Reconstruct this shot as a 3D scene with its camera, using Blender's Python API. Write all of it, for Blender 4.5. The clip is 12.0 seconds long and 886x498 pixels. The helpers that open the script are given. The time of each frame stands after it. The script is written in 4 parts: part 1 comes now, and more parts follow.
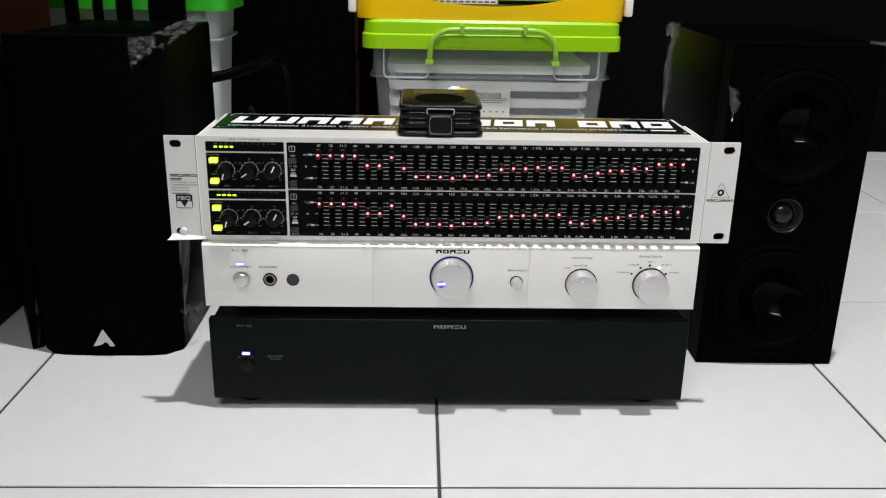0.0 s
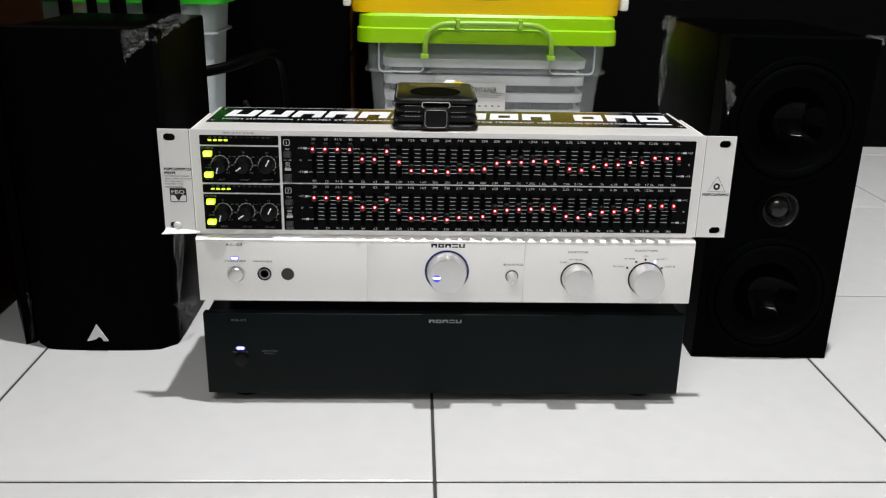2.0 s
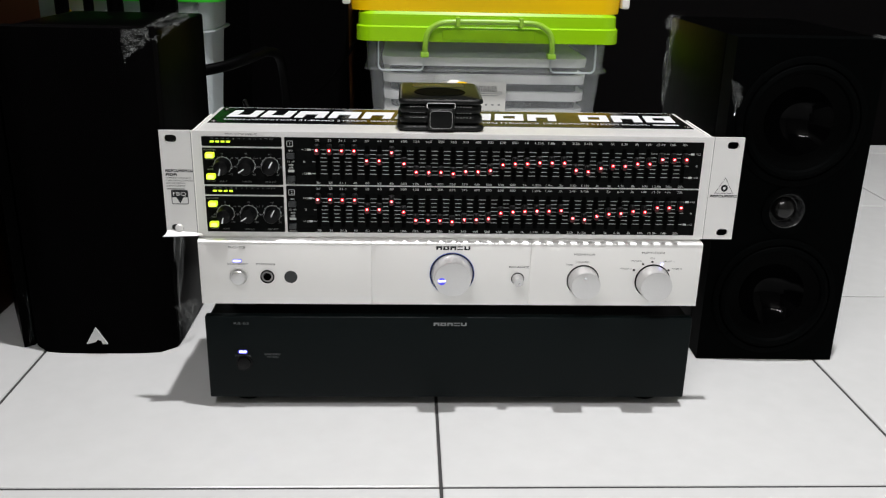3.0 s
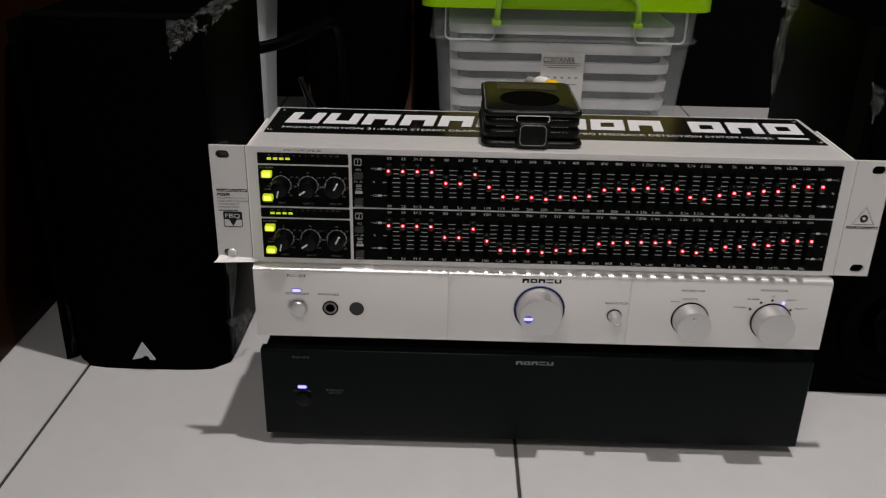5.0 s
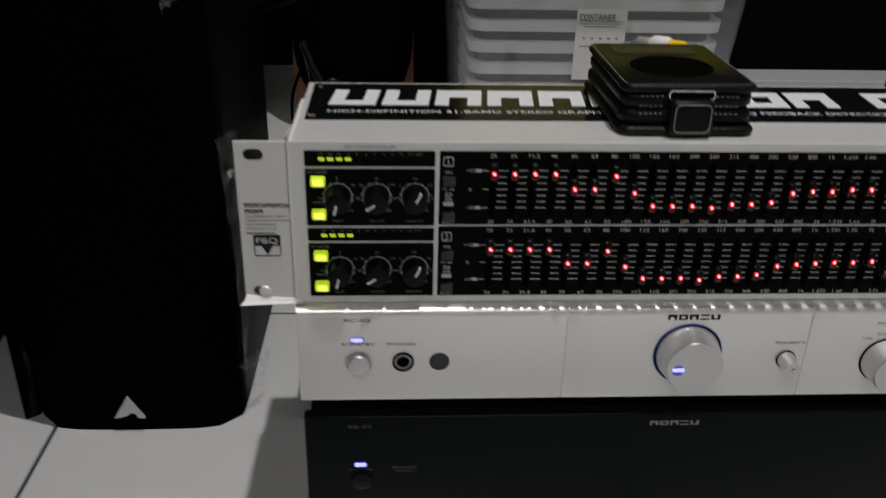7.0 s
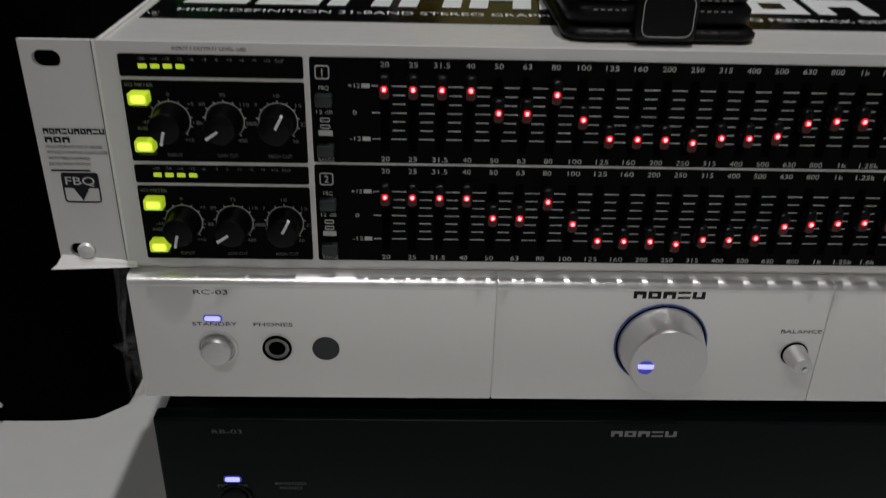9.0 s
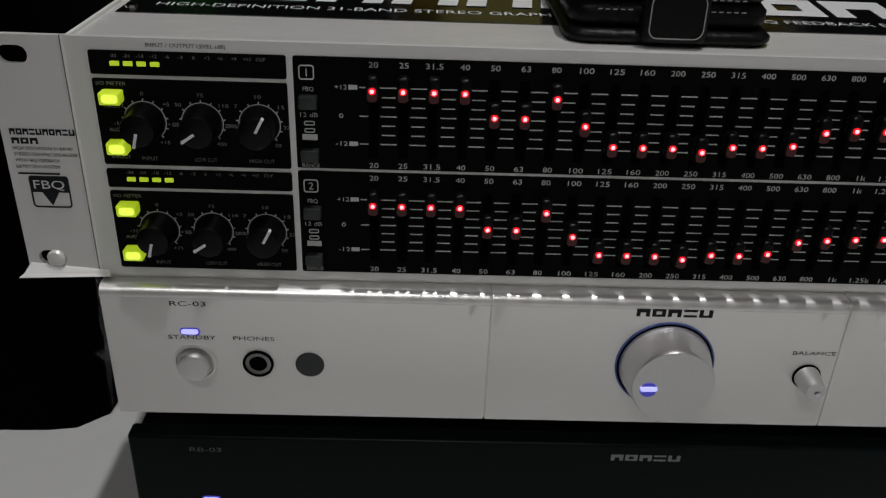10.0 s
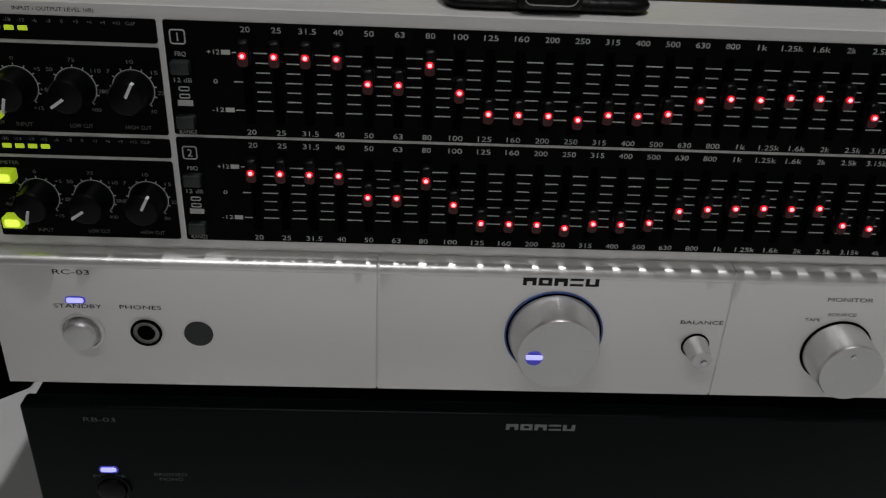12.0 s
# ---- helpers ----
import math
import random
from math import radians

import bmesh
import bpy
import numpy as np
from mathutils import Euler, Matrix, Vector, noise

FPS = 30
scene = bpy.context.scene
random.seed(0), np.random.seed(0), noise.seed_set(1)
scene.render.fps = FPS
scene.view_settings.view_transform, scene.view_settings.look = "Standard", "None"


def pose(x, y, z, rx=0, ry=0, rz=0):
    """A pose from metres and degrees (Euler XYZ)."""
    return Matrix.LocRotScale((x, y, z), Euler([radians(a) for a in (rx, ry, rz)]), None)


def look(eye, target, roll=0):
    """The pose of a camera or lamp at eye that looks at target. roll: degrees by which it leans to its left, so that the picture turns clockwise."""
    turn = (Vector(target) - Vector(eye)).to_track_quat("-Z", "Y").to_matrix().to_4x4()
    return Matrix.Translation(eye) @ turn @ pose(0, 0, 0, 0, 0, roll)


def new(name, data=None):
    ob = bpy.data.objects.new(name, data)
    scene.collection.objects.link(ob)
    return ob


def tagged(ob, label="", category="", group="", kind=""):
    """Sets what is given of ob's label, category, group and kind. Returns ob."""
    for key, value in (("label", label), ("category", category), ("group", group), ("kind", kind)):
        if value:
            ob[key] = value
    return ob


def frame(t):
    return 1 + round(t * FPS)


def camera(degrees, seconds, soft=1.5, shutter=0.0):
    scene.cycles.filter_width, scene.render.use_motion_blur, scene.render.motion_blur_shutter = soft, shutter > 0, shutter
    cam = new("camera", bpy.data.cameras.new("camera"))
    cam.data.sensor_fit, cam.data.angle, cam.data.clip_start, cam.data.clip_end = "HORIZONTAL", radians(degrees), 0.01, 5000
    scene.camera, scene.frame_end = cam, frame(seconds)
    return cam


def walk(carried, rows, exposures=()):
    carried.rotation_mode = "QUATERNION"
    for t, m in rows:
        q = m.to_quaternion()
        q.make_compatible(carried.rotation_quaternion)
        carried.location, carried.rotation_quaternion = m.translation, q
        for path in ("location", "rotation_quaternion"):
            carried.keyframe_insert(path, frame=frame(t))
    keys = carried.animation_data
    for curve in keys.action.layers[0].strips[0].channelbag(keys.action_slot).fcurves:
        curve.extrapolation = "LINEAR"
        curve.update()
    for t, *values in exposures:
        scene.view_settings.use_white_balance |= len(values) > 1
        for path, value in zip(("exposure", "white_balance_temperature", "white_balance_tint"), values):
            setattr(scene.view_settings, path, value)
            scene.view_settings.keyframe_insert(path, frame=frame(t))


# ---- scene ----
cam = camera(54.0, 12.0, soft=1.2, shutter=0.5)
PATH = [
    (0, (-0.03, -0.719, 0.402), (0.027, 1.172, -0.249), 1.1),
    (0.5, (-0.032, -0.716, 0.402), (0.033, 1.172, -0.256), 1.1),
    (1, (-0.034, -0.714, 0.4), (0.039, 1.171, -0.266), 1.1),
    (1.5, (-0.031, -0.716, 0.4), (0.038, 1.168, -0.268), 1.0),
    (2, (-0.03, -0.717, 0.4), (0.038, 1.169, -0.26), 1.2),
    (2.5, (-0.034, -0.713, 0.401), (0.049, 1.174, -0.258), 1.3),
    (4.3, (-0.051, -0.644, 0.411), (0.007, 1.2, -0.36), 0.6),
    (4.5, (-0.053, -0.624, 0.423), (-0.05, 1.212, -0.371), 0.6),
    (5, (-0.068, -0.591, 0.439), (-0.088, 1.236, -0.375), 1.2),
    (5.5, (-0.113, -0.546, 0.438), (-0.031, 1.259, -0.418), 2.1),
    (6, (-0.228, -0.478, 0.428), (-0.016, 1.3, -0.464), 4.3),
    (6.2, (-0.237, -0.461, 0.421), (-0.036, 1.327, -0.452), 4.5),
    (6.5, (-0.23, -0.431, 0.427), (0.005, 1.356, -0.441), 6.1),
    (7, (-0.163, -0.409, 0.395), (-0.055, 1.382, -0.489), 1.4),
    (7.2, (-0.159, -0.393, 0.377), (-0.04, 1.397, -0.509), 1.6),
    (8.8, (-0.11, -0.312, 0.339), (-0.035, 1.467, -0.572), 2.2),
    (9, (-0.101, -0.305, 0.333), (-0.047, 1.461, -0.606), 1.5),
    (9.5, (-0.099, -0.286, 0.327), (-0.059, 1.467, -0.635), 1.6),
    (10, (-0.096, -0.285, 0.328), (-0.051, 1.479, -0.612), 2.1),
    (10.5, (-0.09, -0.287, 0.328), (-0.045, 1.488, -0.593), 2.1),
    (11, (-0.081, -0.287, 0.325), (-0.043, 1.483, -0.606), 2.5),
    (11.5, (-0.066, -0.286, 0.322), (-0.003, 1.47, -0.635), 2.5),
    (12, (-0.058, -0.288, 0.324), (0.019, 1.459, -0.647), 2.7),
]
walk(cam, [(t, look(eye, target, roll)) for t, eye, target, roll in PATH],
     [(0.0, -0.10, 6500, 10), (2.7, -0.10, 6500, 10), (4.3, -0.45, 6500, 12), (5.0, -1.06, 6850, 15), (5.5, -1.12, 6850, 17),
      (6.5, -1.15, 6700, 11), (9.5, -1.50, 6550, 10), (12.0, -1.60, 6500, 10)])

# ---- world and lights ----
world = bpy.data.worlds.new("world")
scene.world = world
world.use_nodes = True
world.node_tree.nodes["Background"].inputs["Color"].default_value = (0.8, 0.9, 1.0, 1)
world.node_tree.nodes["Background"].inputs["Strength"].default_value = 0.02

ROOM_TOP = 3.0


def ceiling_lamp(name, at, turn, shape, width, length, energy):
    data = bpy.data.lights.new(name, "AREA")
    data.shape, data.size, data.size_y = shape, width, length
    data.energy, data.color = energy, (1.0, 0.975, 0.985)
    new(name, data).matrix_world = pose(*at, 0, 0, turn)


ceiling_lamp("ceiling_lamp", (0.24, -0.14, ROOM_TOP - 0.06), 0, "DISK", 0.06, 0.06, 94.0)
ceiling_lamp("ceiling_tube_light", (-0.85, -1.92, ROOM_TOP - 0.06), 84, "RECTANGLE", 0.035, 1.8, 82.0)


# ---- materials ----
def material(name, colour, rough=0.5, metal=0.0, grain=0.0, grain_scale=60.0, vary=0.06, bump=0.0,
             stretch=(1, 1, 1), spec=0.5, coat=0.0, emit=None, emit_strength=0.0, per_object=0.0, rough_vary=0.08):
    """A surface with two scales of colour variation, uneven gloss and fine relief."""
    m = bpy.data.materials.new(name)
    m.use_nodes = True
    nt = m.node_tree
    b = nt.nodes["Principled BSDF"]
    b.inputs["Metallic"].default_value = metal
    b.inputs["Specular IOR Level"].default_value = spec
    b.inputs["Coat Weight"].default_value = coat
    b.inputs["Coat Roughness"].default_value = 0.08
    tc = nt.nodes.new("ShaderNodeTexCoord")
    mp = nt.nodes.new("ShaderNodeMapping")
    mp.inputs["Scale"].default_value = stretch
    nt.links.new(tc.outputs["Object"], mp.inputs["Vector"])
    fine, wide = nt.nodes.new("ShaderNodeTexNoise"), nt.nodes.new("ShaderNodeTexNoise")
    fine.inputs["Scale"].default_value, fine.inputs["Detail"].default_value = grain_scale * 8, 4
    wide.inputs["Scale"].default_value, wide.inputs["Detail"].default_value = grain_scale * 0.25, 3
    for n in (fine, wide):
        nt.links.new(mp.outputs["Vector"], n.inputs["Vector"])
    mix = nt.nodes.new("ShaderNodeMath")
    mix.operation = "MULTIPLY_ADD"
    mix.inputs[1].default_value = grain
    nt.links.new(fine.outputs["Fac"], mix.inputs[0])
    add = nt.nodes.new("ShaderNodeMath")
    add.operation = "MULTIPLY_ADD"
    add.inputs[1].default_value, add.inputs[2].default_value = vary, 1 - vary / 2 - grain / 2
    nt.links.new(wide.outputs["Fac"], add.inputs[0])
    nt.links.new(add.outputs[0], mix.inputs[2])
    value = mix.outputs[0]
    if per_object:
        info = nt.nodes.new("ShaderNodeObjectInfo")
        po = nt.nodes.new("ShaderNodeMath")
        po.operation = "MULTIPLY_ADD"
        po.inputs[1].default_value = per_object
        nt.links.new(info.outputs["Random"], po.inputs[0])
        nt.links.new(value, po.inputs[2])
        value = po.outputs[0]
    hsv = nt.nodes.new("ShaderNodeHueSaturation")
    hsv.inputs["Color"].default_value = (*colour, 1)
    nt.links.new(value, hsv.inputs["Value"])
    nt.links.new(hsv.outputs["Color"], b.inputs["Base Color"])
    rr = nt.nodes.new("ShaderNodeMapRange")
    rr.inputs["To Min"].default_value = max(0.02, rough - rough_vary)
    rr.inputs["To Max"].default_value = min(1.0, rough + rough_vary)
    nt.links.new(wide.outputs["Fac"], rr.inputs["Value"])
    nt.links.new(rr.outputs["Result"], b.inputs["Roughness"])
    if bump:
        bp = nt.nodes.new("ShaderNodeBump")
        bp.inputs["Strength"].default_value, bp.inputs["Distance"].default_value = bump, 0.001
        nt.links.new(fine.outputs["Fac"], bp.inputs["Height"])
        nt.links.new(bp.outputs["Normal"], b.inputs["Normal"])
    if emit:
        b.inputs["Emission Color"].default_value = (*emit, 1)
        b.inputs["Emission Strength"].default_value = emit_strength
    return m


def see_through(name, colour, clear, rough, spec=0.5):
    """Frosted or clear thin plastic: part of the light passes straight through."""
    m = material(name, colour, rough, 0, 0.04, 30, 0.08, 0.1, spec=spec)
    nt = m.node_tree
    b, out = nt.nodes["Principled BSDF"], nt.nodes["Material Output"]
    tr, mx = nt.nodes.new("ShaderNodeBsdfTransparent"), nt.nodes.new("ShaderNodeMixShader")
    mx.inputs["Fac"].default_value = clear
    nt.links.new(b.outputs["BSDF"], mx.inputs[1])
    nt.links.new(tr.outputs["BSDF"], mx.inputs[2])
    nt.links.new(mx.outputs["Shader"], out.inputs["Surface"])
    return m


def film_material(name):
    """Crumpled wrapping film: mostly clear, with glossy and milky patches."""
    m = see_through(name, (0.75, 0.8, 0.78), 0.86, 0.12)
    nt = m.node_tree
    no, rp = nt.nodes.new("ShaderNodeTexNoise"), nt.nodes.new("ShaderNodeMapRange")
    no.inputs["Scale"].default_value, no.inputs["Detail"].default_value = 70, 5
    rp.inputs["From Min"].default_value, rp.inputs["From Max"].default_value = 0.48, 0.74
    rp.inputs["To Min"].default_value, rp.inputs["To Max"].default_value = 0.985, 0.72
    mx = nt.nodes["Mix Shader"]
    nt.links.new(no.outputs["Fac"], rp.inputs["Value"])
    nt.links.new(rp.outputs["Result"], mx.inputs["Fac"])
    return m


SILVER = material("silver_aluminium", (0.74, 0.74, 0.73), 0.38, 0.22, 0.05, 40, 0.05, 0.05, (1, 1, 14))
BRUSHED = material("brushed_aluminium_top", (0.80, 0.80, 0.78), 0.34, 0.42, 0.42, 60, 0.08, 0.12, (0.25, 6, 1))
SATIN = material("satin_silver_face", (0.80, 0.80, 0.78), 0.40, 0.25, 0.03, 50, 0.03, 0.03, (0.3, 1, 4))
SATIN_SIDE = material("silver_edge", (0.78, 0.78, 0.76), 0.35, 0.4, 0.03, 50, 0.03)
EDGE_SATIN = material("pale_folded_edge", (0.86, 0.86, 0.84), 0.42, 0.15, 0.03, 50, 0.03)
EDGE_METAL = material("polished_edge", (0.88, 0.88, 0.87), 0.34, 0.75, 0.03, 50, 0.03)
KNOB_SILVER = material("turned_silver", (0.66, 0.66, 0.66), 0.30, 0.85, 0.08, 80, 0.04, 0.06, (1, 0.2, 1))
BLACK_METAL = material("black_painted_metal", (0.004, 0.0045, 0.0045), 0.42, 0, 0.25, 50, 0.2, 0.10, spec=0.15)
AMP_FACE = material("charcoal_satin_face", (0.0025, 0.0046, 0.0048), 0.34, 0.0, 0.15, 50, 0.15, 0.05, (0.3, 1, 4), spec=0.09)
PANEL = material("black_printed_panel", (0.0030, 0.0033, 0.0033), 0.45, 0, 0.2, 60, 0.2, 0.03, spec=0.03)
# near-black for the shade in gaps, slots and holes; also black dots and socket rim
GROOVE = material("groove_shadow_black", (0.0008, 0.0008, 0.0008), 0.8, spec=0.02)
KNOB_BLACK = material("black_knob_plastic", (0.0016, 0.0018, 0.0020), 0.30, 0, 0.2, 60, 0.2, 0.05, spec=0.16)
BUTTON_DARK = material("smoke_grey_button", (0.018, 0.021, 0.022), 0.35, 0, 0.1, 60, 0.1)
PRINT_WHITE = material("white_silkscreen", (0.52, 0.54, 0.52), 0.6, 0, 0.15, 120, 0.15)
PRINT_GREY = material("grey_silkscreen", (0.20, 0.21, 0.21), 0.6, 0, 0.15, 120, 0.15)
PRINT_DARK = material("dark_silkscreen", (0.014, 0.016, 0.018), 0.5, 0, 0.15, 120, 0.15, spec=0.15)
PRINT_DIM = material("dull_grey_silkscreen", (0.09, 0.10, 0.10), 0.5, 0, 0.15, 120, 0.15)
LABEL_BLACK = material("glossy_black_label", (0.004, 0.0045, 0.005), 0.16, 0, 0.1, 30, 0.2, 0.02, rough_vary=0.03, spec=0.8)
LABEL_WHITE = material("white_label_print", (0.72, 0.74, 0.75), 0.35, 0, 0.04, 60, 0.04)
LED_RED = material("red_led", (0.5, 0.01, 0.01), 0.3, emit=(1.0, 0.004, 0.014), emit_strength=3.4)
LED_CORE = material("red_led_core", (0.8, 0.2, 0.2), 0.3, emit=(1.0, 0.32, 0.36), emit_strength=7.0)
# weak emission imitates the red light that each LED spills onto its cap
LED_GLOW = material("red_led_bleed", (0.02, 0.001, 0.001), 0.25, emit=(0.30, 0.003, 0.008), emit_strength=0.09)
LED_GREEN = material("lit_lime_button", (0.5, 0.6, 0.05), 0.3, emit=(0.55, 0.80, 0.02), emit_strength=1.3)
LED_GREEN_CORE = material("lit_lime_button_centre", (0.7, 0.8, 0.2), 0.3, emit=(0.80, 1.0, 0.07), emit_strength=2.7)
LED_BLUE = material("blue_white_led", (0.6, 0.6, 0.9), 0.3, emit=(0.40, 0.40, 1.0), emit_strength=3.0)
LED_HALO = material("blue_led_rim", (0.1, 0.1, 0.4), 0.3, emit=(0.035, 0.03, 0.75), emit_strength=0.7)
LED_RING = material("blue_light_ring", (0.05, 0.08, 0.25), 0.3, emit=(0.02, 0.085, 0.36), emit_strength=0.10)
CHROME = material("chrome", (0.75, 0.75, 0.76), 0.12, 1.0)
GREY_METAL = material("grey_steel", (0.30, 0.30, 0.30), 0.35, 0.8)
TWEETER_GREY = material("dark_tweeter_horn", (0.013, 0.0135, 0.014), 0.28, 0, 0.2, 40, 0.2, spec=0.4)
DOME = material("glossy_dome", (0.002, 0.002, 0.002), 0.22, spec=0.35)
LEATHER = material("black_leather", (0.0035, 0.0040, 0.0038), 0.36, 0, 0.3, 40, 0.3, 0.5, coat=0.0, spec=0.14)
STITCH = material("grey_stitching", (0.30, 0.31, 0.30), 0.7)
SCREEN_GLOSS = material("player_screen", (0.012, 0.013, 0.010), 0.16, spec=0.2)
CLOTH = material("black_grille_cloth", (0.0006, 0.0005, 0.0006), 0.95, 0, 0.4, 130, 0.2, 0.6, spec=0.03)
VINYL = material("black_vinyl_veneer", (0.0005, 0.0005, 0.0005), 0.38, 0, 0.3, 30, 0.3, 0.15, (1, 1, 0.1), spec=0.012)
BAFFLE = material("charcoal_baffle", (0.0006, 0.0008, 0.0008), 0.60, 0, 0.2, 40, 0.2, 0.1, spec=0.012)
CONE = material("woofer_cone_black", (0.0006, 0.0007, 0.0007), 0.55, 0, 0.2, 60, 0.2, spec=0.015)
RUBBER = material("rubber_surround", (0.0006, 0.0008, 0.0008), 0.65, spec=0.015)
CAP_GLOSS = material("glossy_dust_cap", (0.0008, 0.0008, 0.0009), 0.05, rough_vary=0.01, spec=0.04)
BADGE = material("white_metal_badge", (0.62, 0.63, 0.62), 0.3, 0.3)
FILM = film_material("clear_wrapping_film")
TILE = material("glazed_floor_tile", (0.52, 0.53, 0.525), 0.14, 0, 0.10, 5, 0.26, 0.02, per_object=0.03, rough_vary=0.06)
GROUT = material("dark_grout", (0.035, 0.035, 0.035), 0.9, 0, 0.3, 40, 0.3, 0.3)
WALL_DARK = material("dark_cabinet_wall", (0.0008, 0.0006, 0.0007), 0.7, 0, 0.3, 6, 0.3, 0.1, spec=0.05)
WALL_PAINT = material("pale_wall_paint", (0.30, 0.30, 0.28), 0.8, 0, 0.05, 6, 0.06, 0.1)
WOOD_DARK = material("dark_brown_wood", (0.0200, 0.0068, 0.0028), 0.4, 0, 0.4, 12, 0.4, 0.1, (6, 6, 0.6), spec=0.06)
WOOD_ORANGE = material("orange_brown_wood", (0.17, 0.058, 0.020), 0.4, 0, 0.4, 12, 0.35, 0.1, (6, 6, 0.5))
FROST = see_through("frosted_clear_plastic", (0.66, 0.70, 0.72), 0.87, 0.30)
FROST_MILKY = see_through("milky_clear_plastic", (0.60, 0.66, 0.68), 0.30, 0.35)
LIME = material("lime_green_plastic", (0.27, 0.56, 0.003), 0.32, 0, 0.03, 20, 0.06, spec=0.3)
LIME_PALE = material("pale_lime_handle", (0.24, 0.45, 0.035), 0.35, 0, 0.03, 20, 0.06)
GREEN = material("bright_green_plastic", (0.03, 0.42, 0.02), 0.35, 0, 0.03, 20, 0.06)
YELLOW = material("yellow_plastic", (0.86, 0.54, 0.001), 0.38, 0, 0.05, 20, 0.08, spec=0.22)
GREY_CARD = material("slate_grey_trays", (0.014, 0.016, 0.018), 0.6, 0, 0.1, 20, 0.2)
PALE_CARD = material("pale_grey_trays", (0.78, 0.79, 0.80), 0.6, 0, 0.1, 20, 0.1)
PAPER = material("white_paper", (0.70, 0.70, 0.67), 0.7, 0, 0.05, 40, 0.05)
WHITE_PLASTIC = material("white_plastic", (0.82, 0.81, 0.77), 0.4, 0, 0.05, 40, 0.06)
CABLE_BLACK = material("black_cable_rubber", (0.0007, 0.0007, 0.0008), 0.5, 0, 0.2, 40, 0.2, spec=0.02)
CORD_GLOSS = material("glossy_black_cord", (0.004, 0.004, 0.0045), 0.25, 0, 0.2, 40, 0.2, spec=0.45)
REEL_BLACK = material("black_reel_plastic", (0.004, 0.006, 0.006), 0.22, 0, 0.2, 30, 0.2, spec=0.4)
CABLE_GREY = material("pale_grey_cable", (0.26, 0.25, 0.23), 0.45, 0, 0.1, 40, 0.1)
RED_PLASTIC = material("dull_red_plastic", (0.25, 0.05, 0.04), 0.4)
GOLD = material("gold_trim", (0.45, 0.32, 0.10), 0.35, 0.7)
OLIVE_CARD = material("olive_printed_card", (0.30, 0.27, 0.07), 0.45, 0, 0.15, 14, 0.3)
MAGAZINE = material("magazine_cover", (0.16, 0.30, 0.06), 0.3, 0, 0.4, 20, 0.5)


# ---- mesh helpers ----
def part(name, bm, mat, parent=None, label="", at=None):
    me = bpy.data.meshes.new(name)
    bmesh.ops.recalc_face_normals(bm, faces=bm.faces)
    bm.to_mesh(me)
    bm.free()
    me.materials.append(mat)
    ob = new(name, me)
    if parent:
        ob.parent = parent
    if at:
        ob.location = at
    if label:
        tagged(ob, label)
    return ob


def thing(name, at, label, category, group="", kind=""):
    return tagged(new(name), label, category, group, kind) if at is None else place(tagged(new(name), label, category, group, kind), at)


def place(ob, at):
    ob.location = at
    ob.empty_display_size = 0.02
    return ob


def smooth(ob, angle=35):
    me = ob.data
    me.polygons.foreach_set("use_smooth", [True] * len(me.polygons))
    me.set_sharp_from_angle(angle=radians(angle))
    return ob


def box(bm, x0, x1, y0, y1, z0, z1, bevel=0.0, seg=2):
    r = bmesh.ops.create_cube(bm, size=1.0)
    vs = r["verts"]
    for v in vs:
        v.co = Vector(((x0 + x1) / 2 + v.co.x * (x1 - x0), (y0 + y1) / 2 + v.co.y * (y1 - y0), (z0 + z1) / 2 + v.co.z * (z1 - z0)))
    if bevel:
        es = list({e for v in vs for e in v.link_edges})
        bmesh.ops.bevel(bm, geom=es, offset=bevel, segments=seg, affect="EDGES", profile=0.5)
    return bm


def lathe(bm, profile, centre, axis="y", seg=40):
    """Turns (radius, height) pairs round an axis; height runs along -y for 'y', along +z for 'z'."""
    rings = []
    c = Vector(centre)
    for r, h in profile:
        ring = []
        for i in range(seg if r > 1e-6 else 1):
            a = 2 * math.pi * i / seg
            p = Vector((r * math.cos(a), -h, r * math.sin(a))) if axis == "y" else Vector((r * math.cos(a), r * math.sin(a), h))
            ring.append(bm.verts.new(c + p))
        rings.append(ring)
    for a, b in zip(rings, rings[1:]):
        for i in range(seg):
            q = [a[i % len(a)], a[(i + 1) % len(a)], b[(i + 1) % len(b)], b[i % len(b)]]
            q = list(dict.fromkeys(q))
            if len(q) > 2:
                bm.faces.new(q)
    return bm


def loop_rect(hx, hy, r, n=6):
    pts = []
    for cx, cy, a0 in ((hx - r, hy - r, 0), (-hx + r, hy - r, 90), (-hx + r, -hy + r, 180), (hx - r, -hy + r, 270)):
        for i in range(n + 1):
            a = radians(a0 + 90 * i / n)
            pts.append((cx + r * math.cos(a), cy + r * math.sin(a)))
    return pts


def loft(bm, levels, caps=True):
    """Skins closed loops of 3D points."""
    rings = [[bm.verts.new(p) for p in ring] for ring in levels]
    for a, b in zip(rings, rings[1:]):
        n = len(a)
        for i in range(n):
            bm.faces.new((a[i], a[(i + 1) % n], b[(i + 1) % n], b[i]))
    if caps:
        bm.faces.new(rings[0])
        bm.faces.new(rings[-1])
    return bm


def plate_xz(bm, cx, cz, w, h, r, y0, y1):
    """A rounded plate that faces along y."""
    pts = loop_rect(w / 2, h / 2, r, 5)
    return loft(bm, [[(cx + a, y, cz + b) for a, b in pts] for y in (y0, y1)])


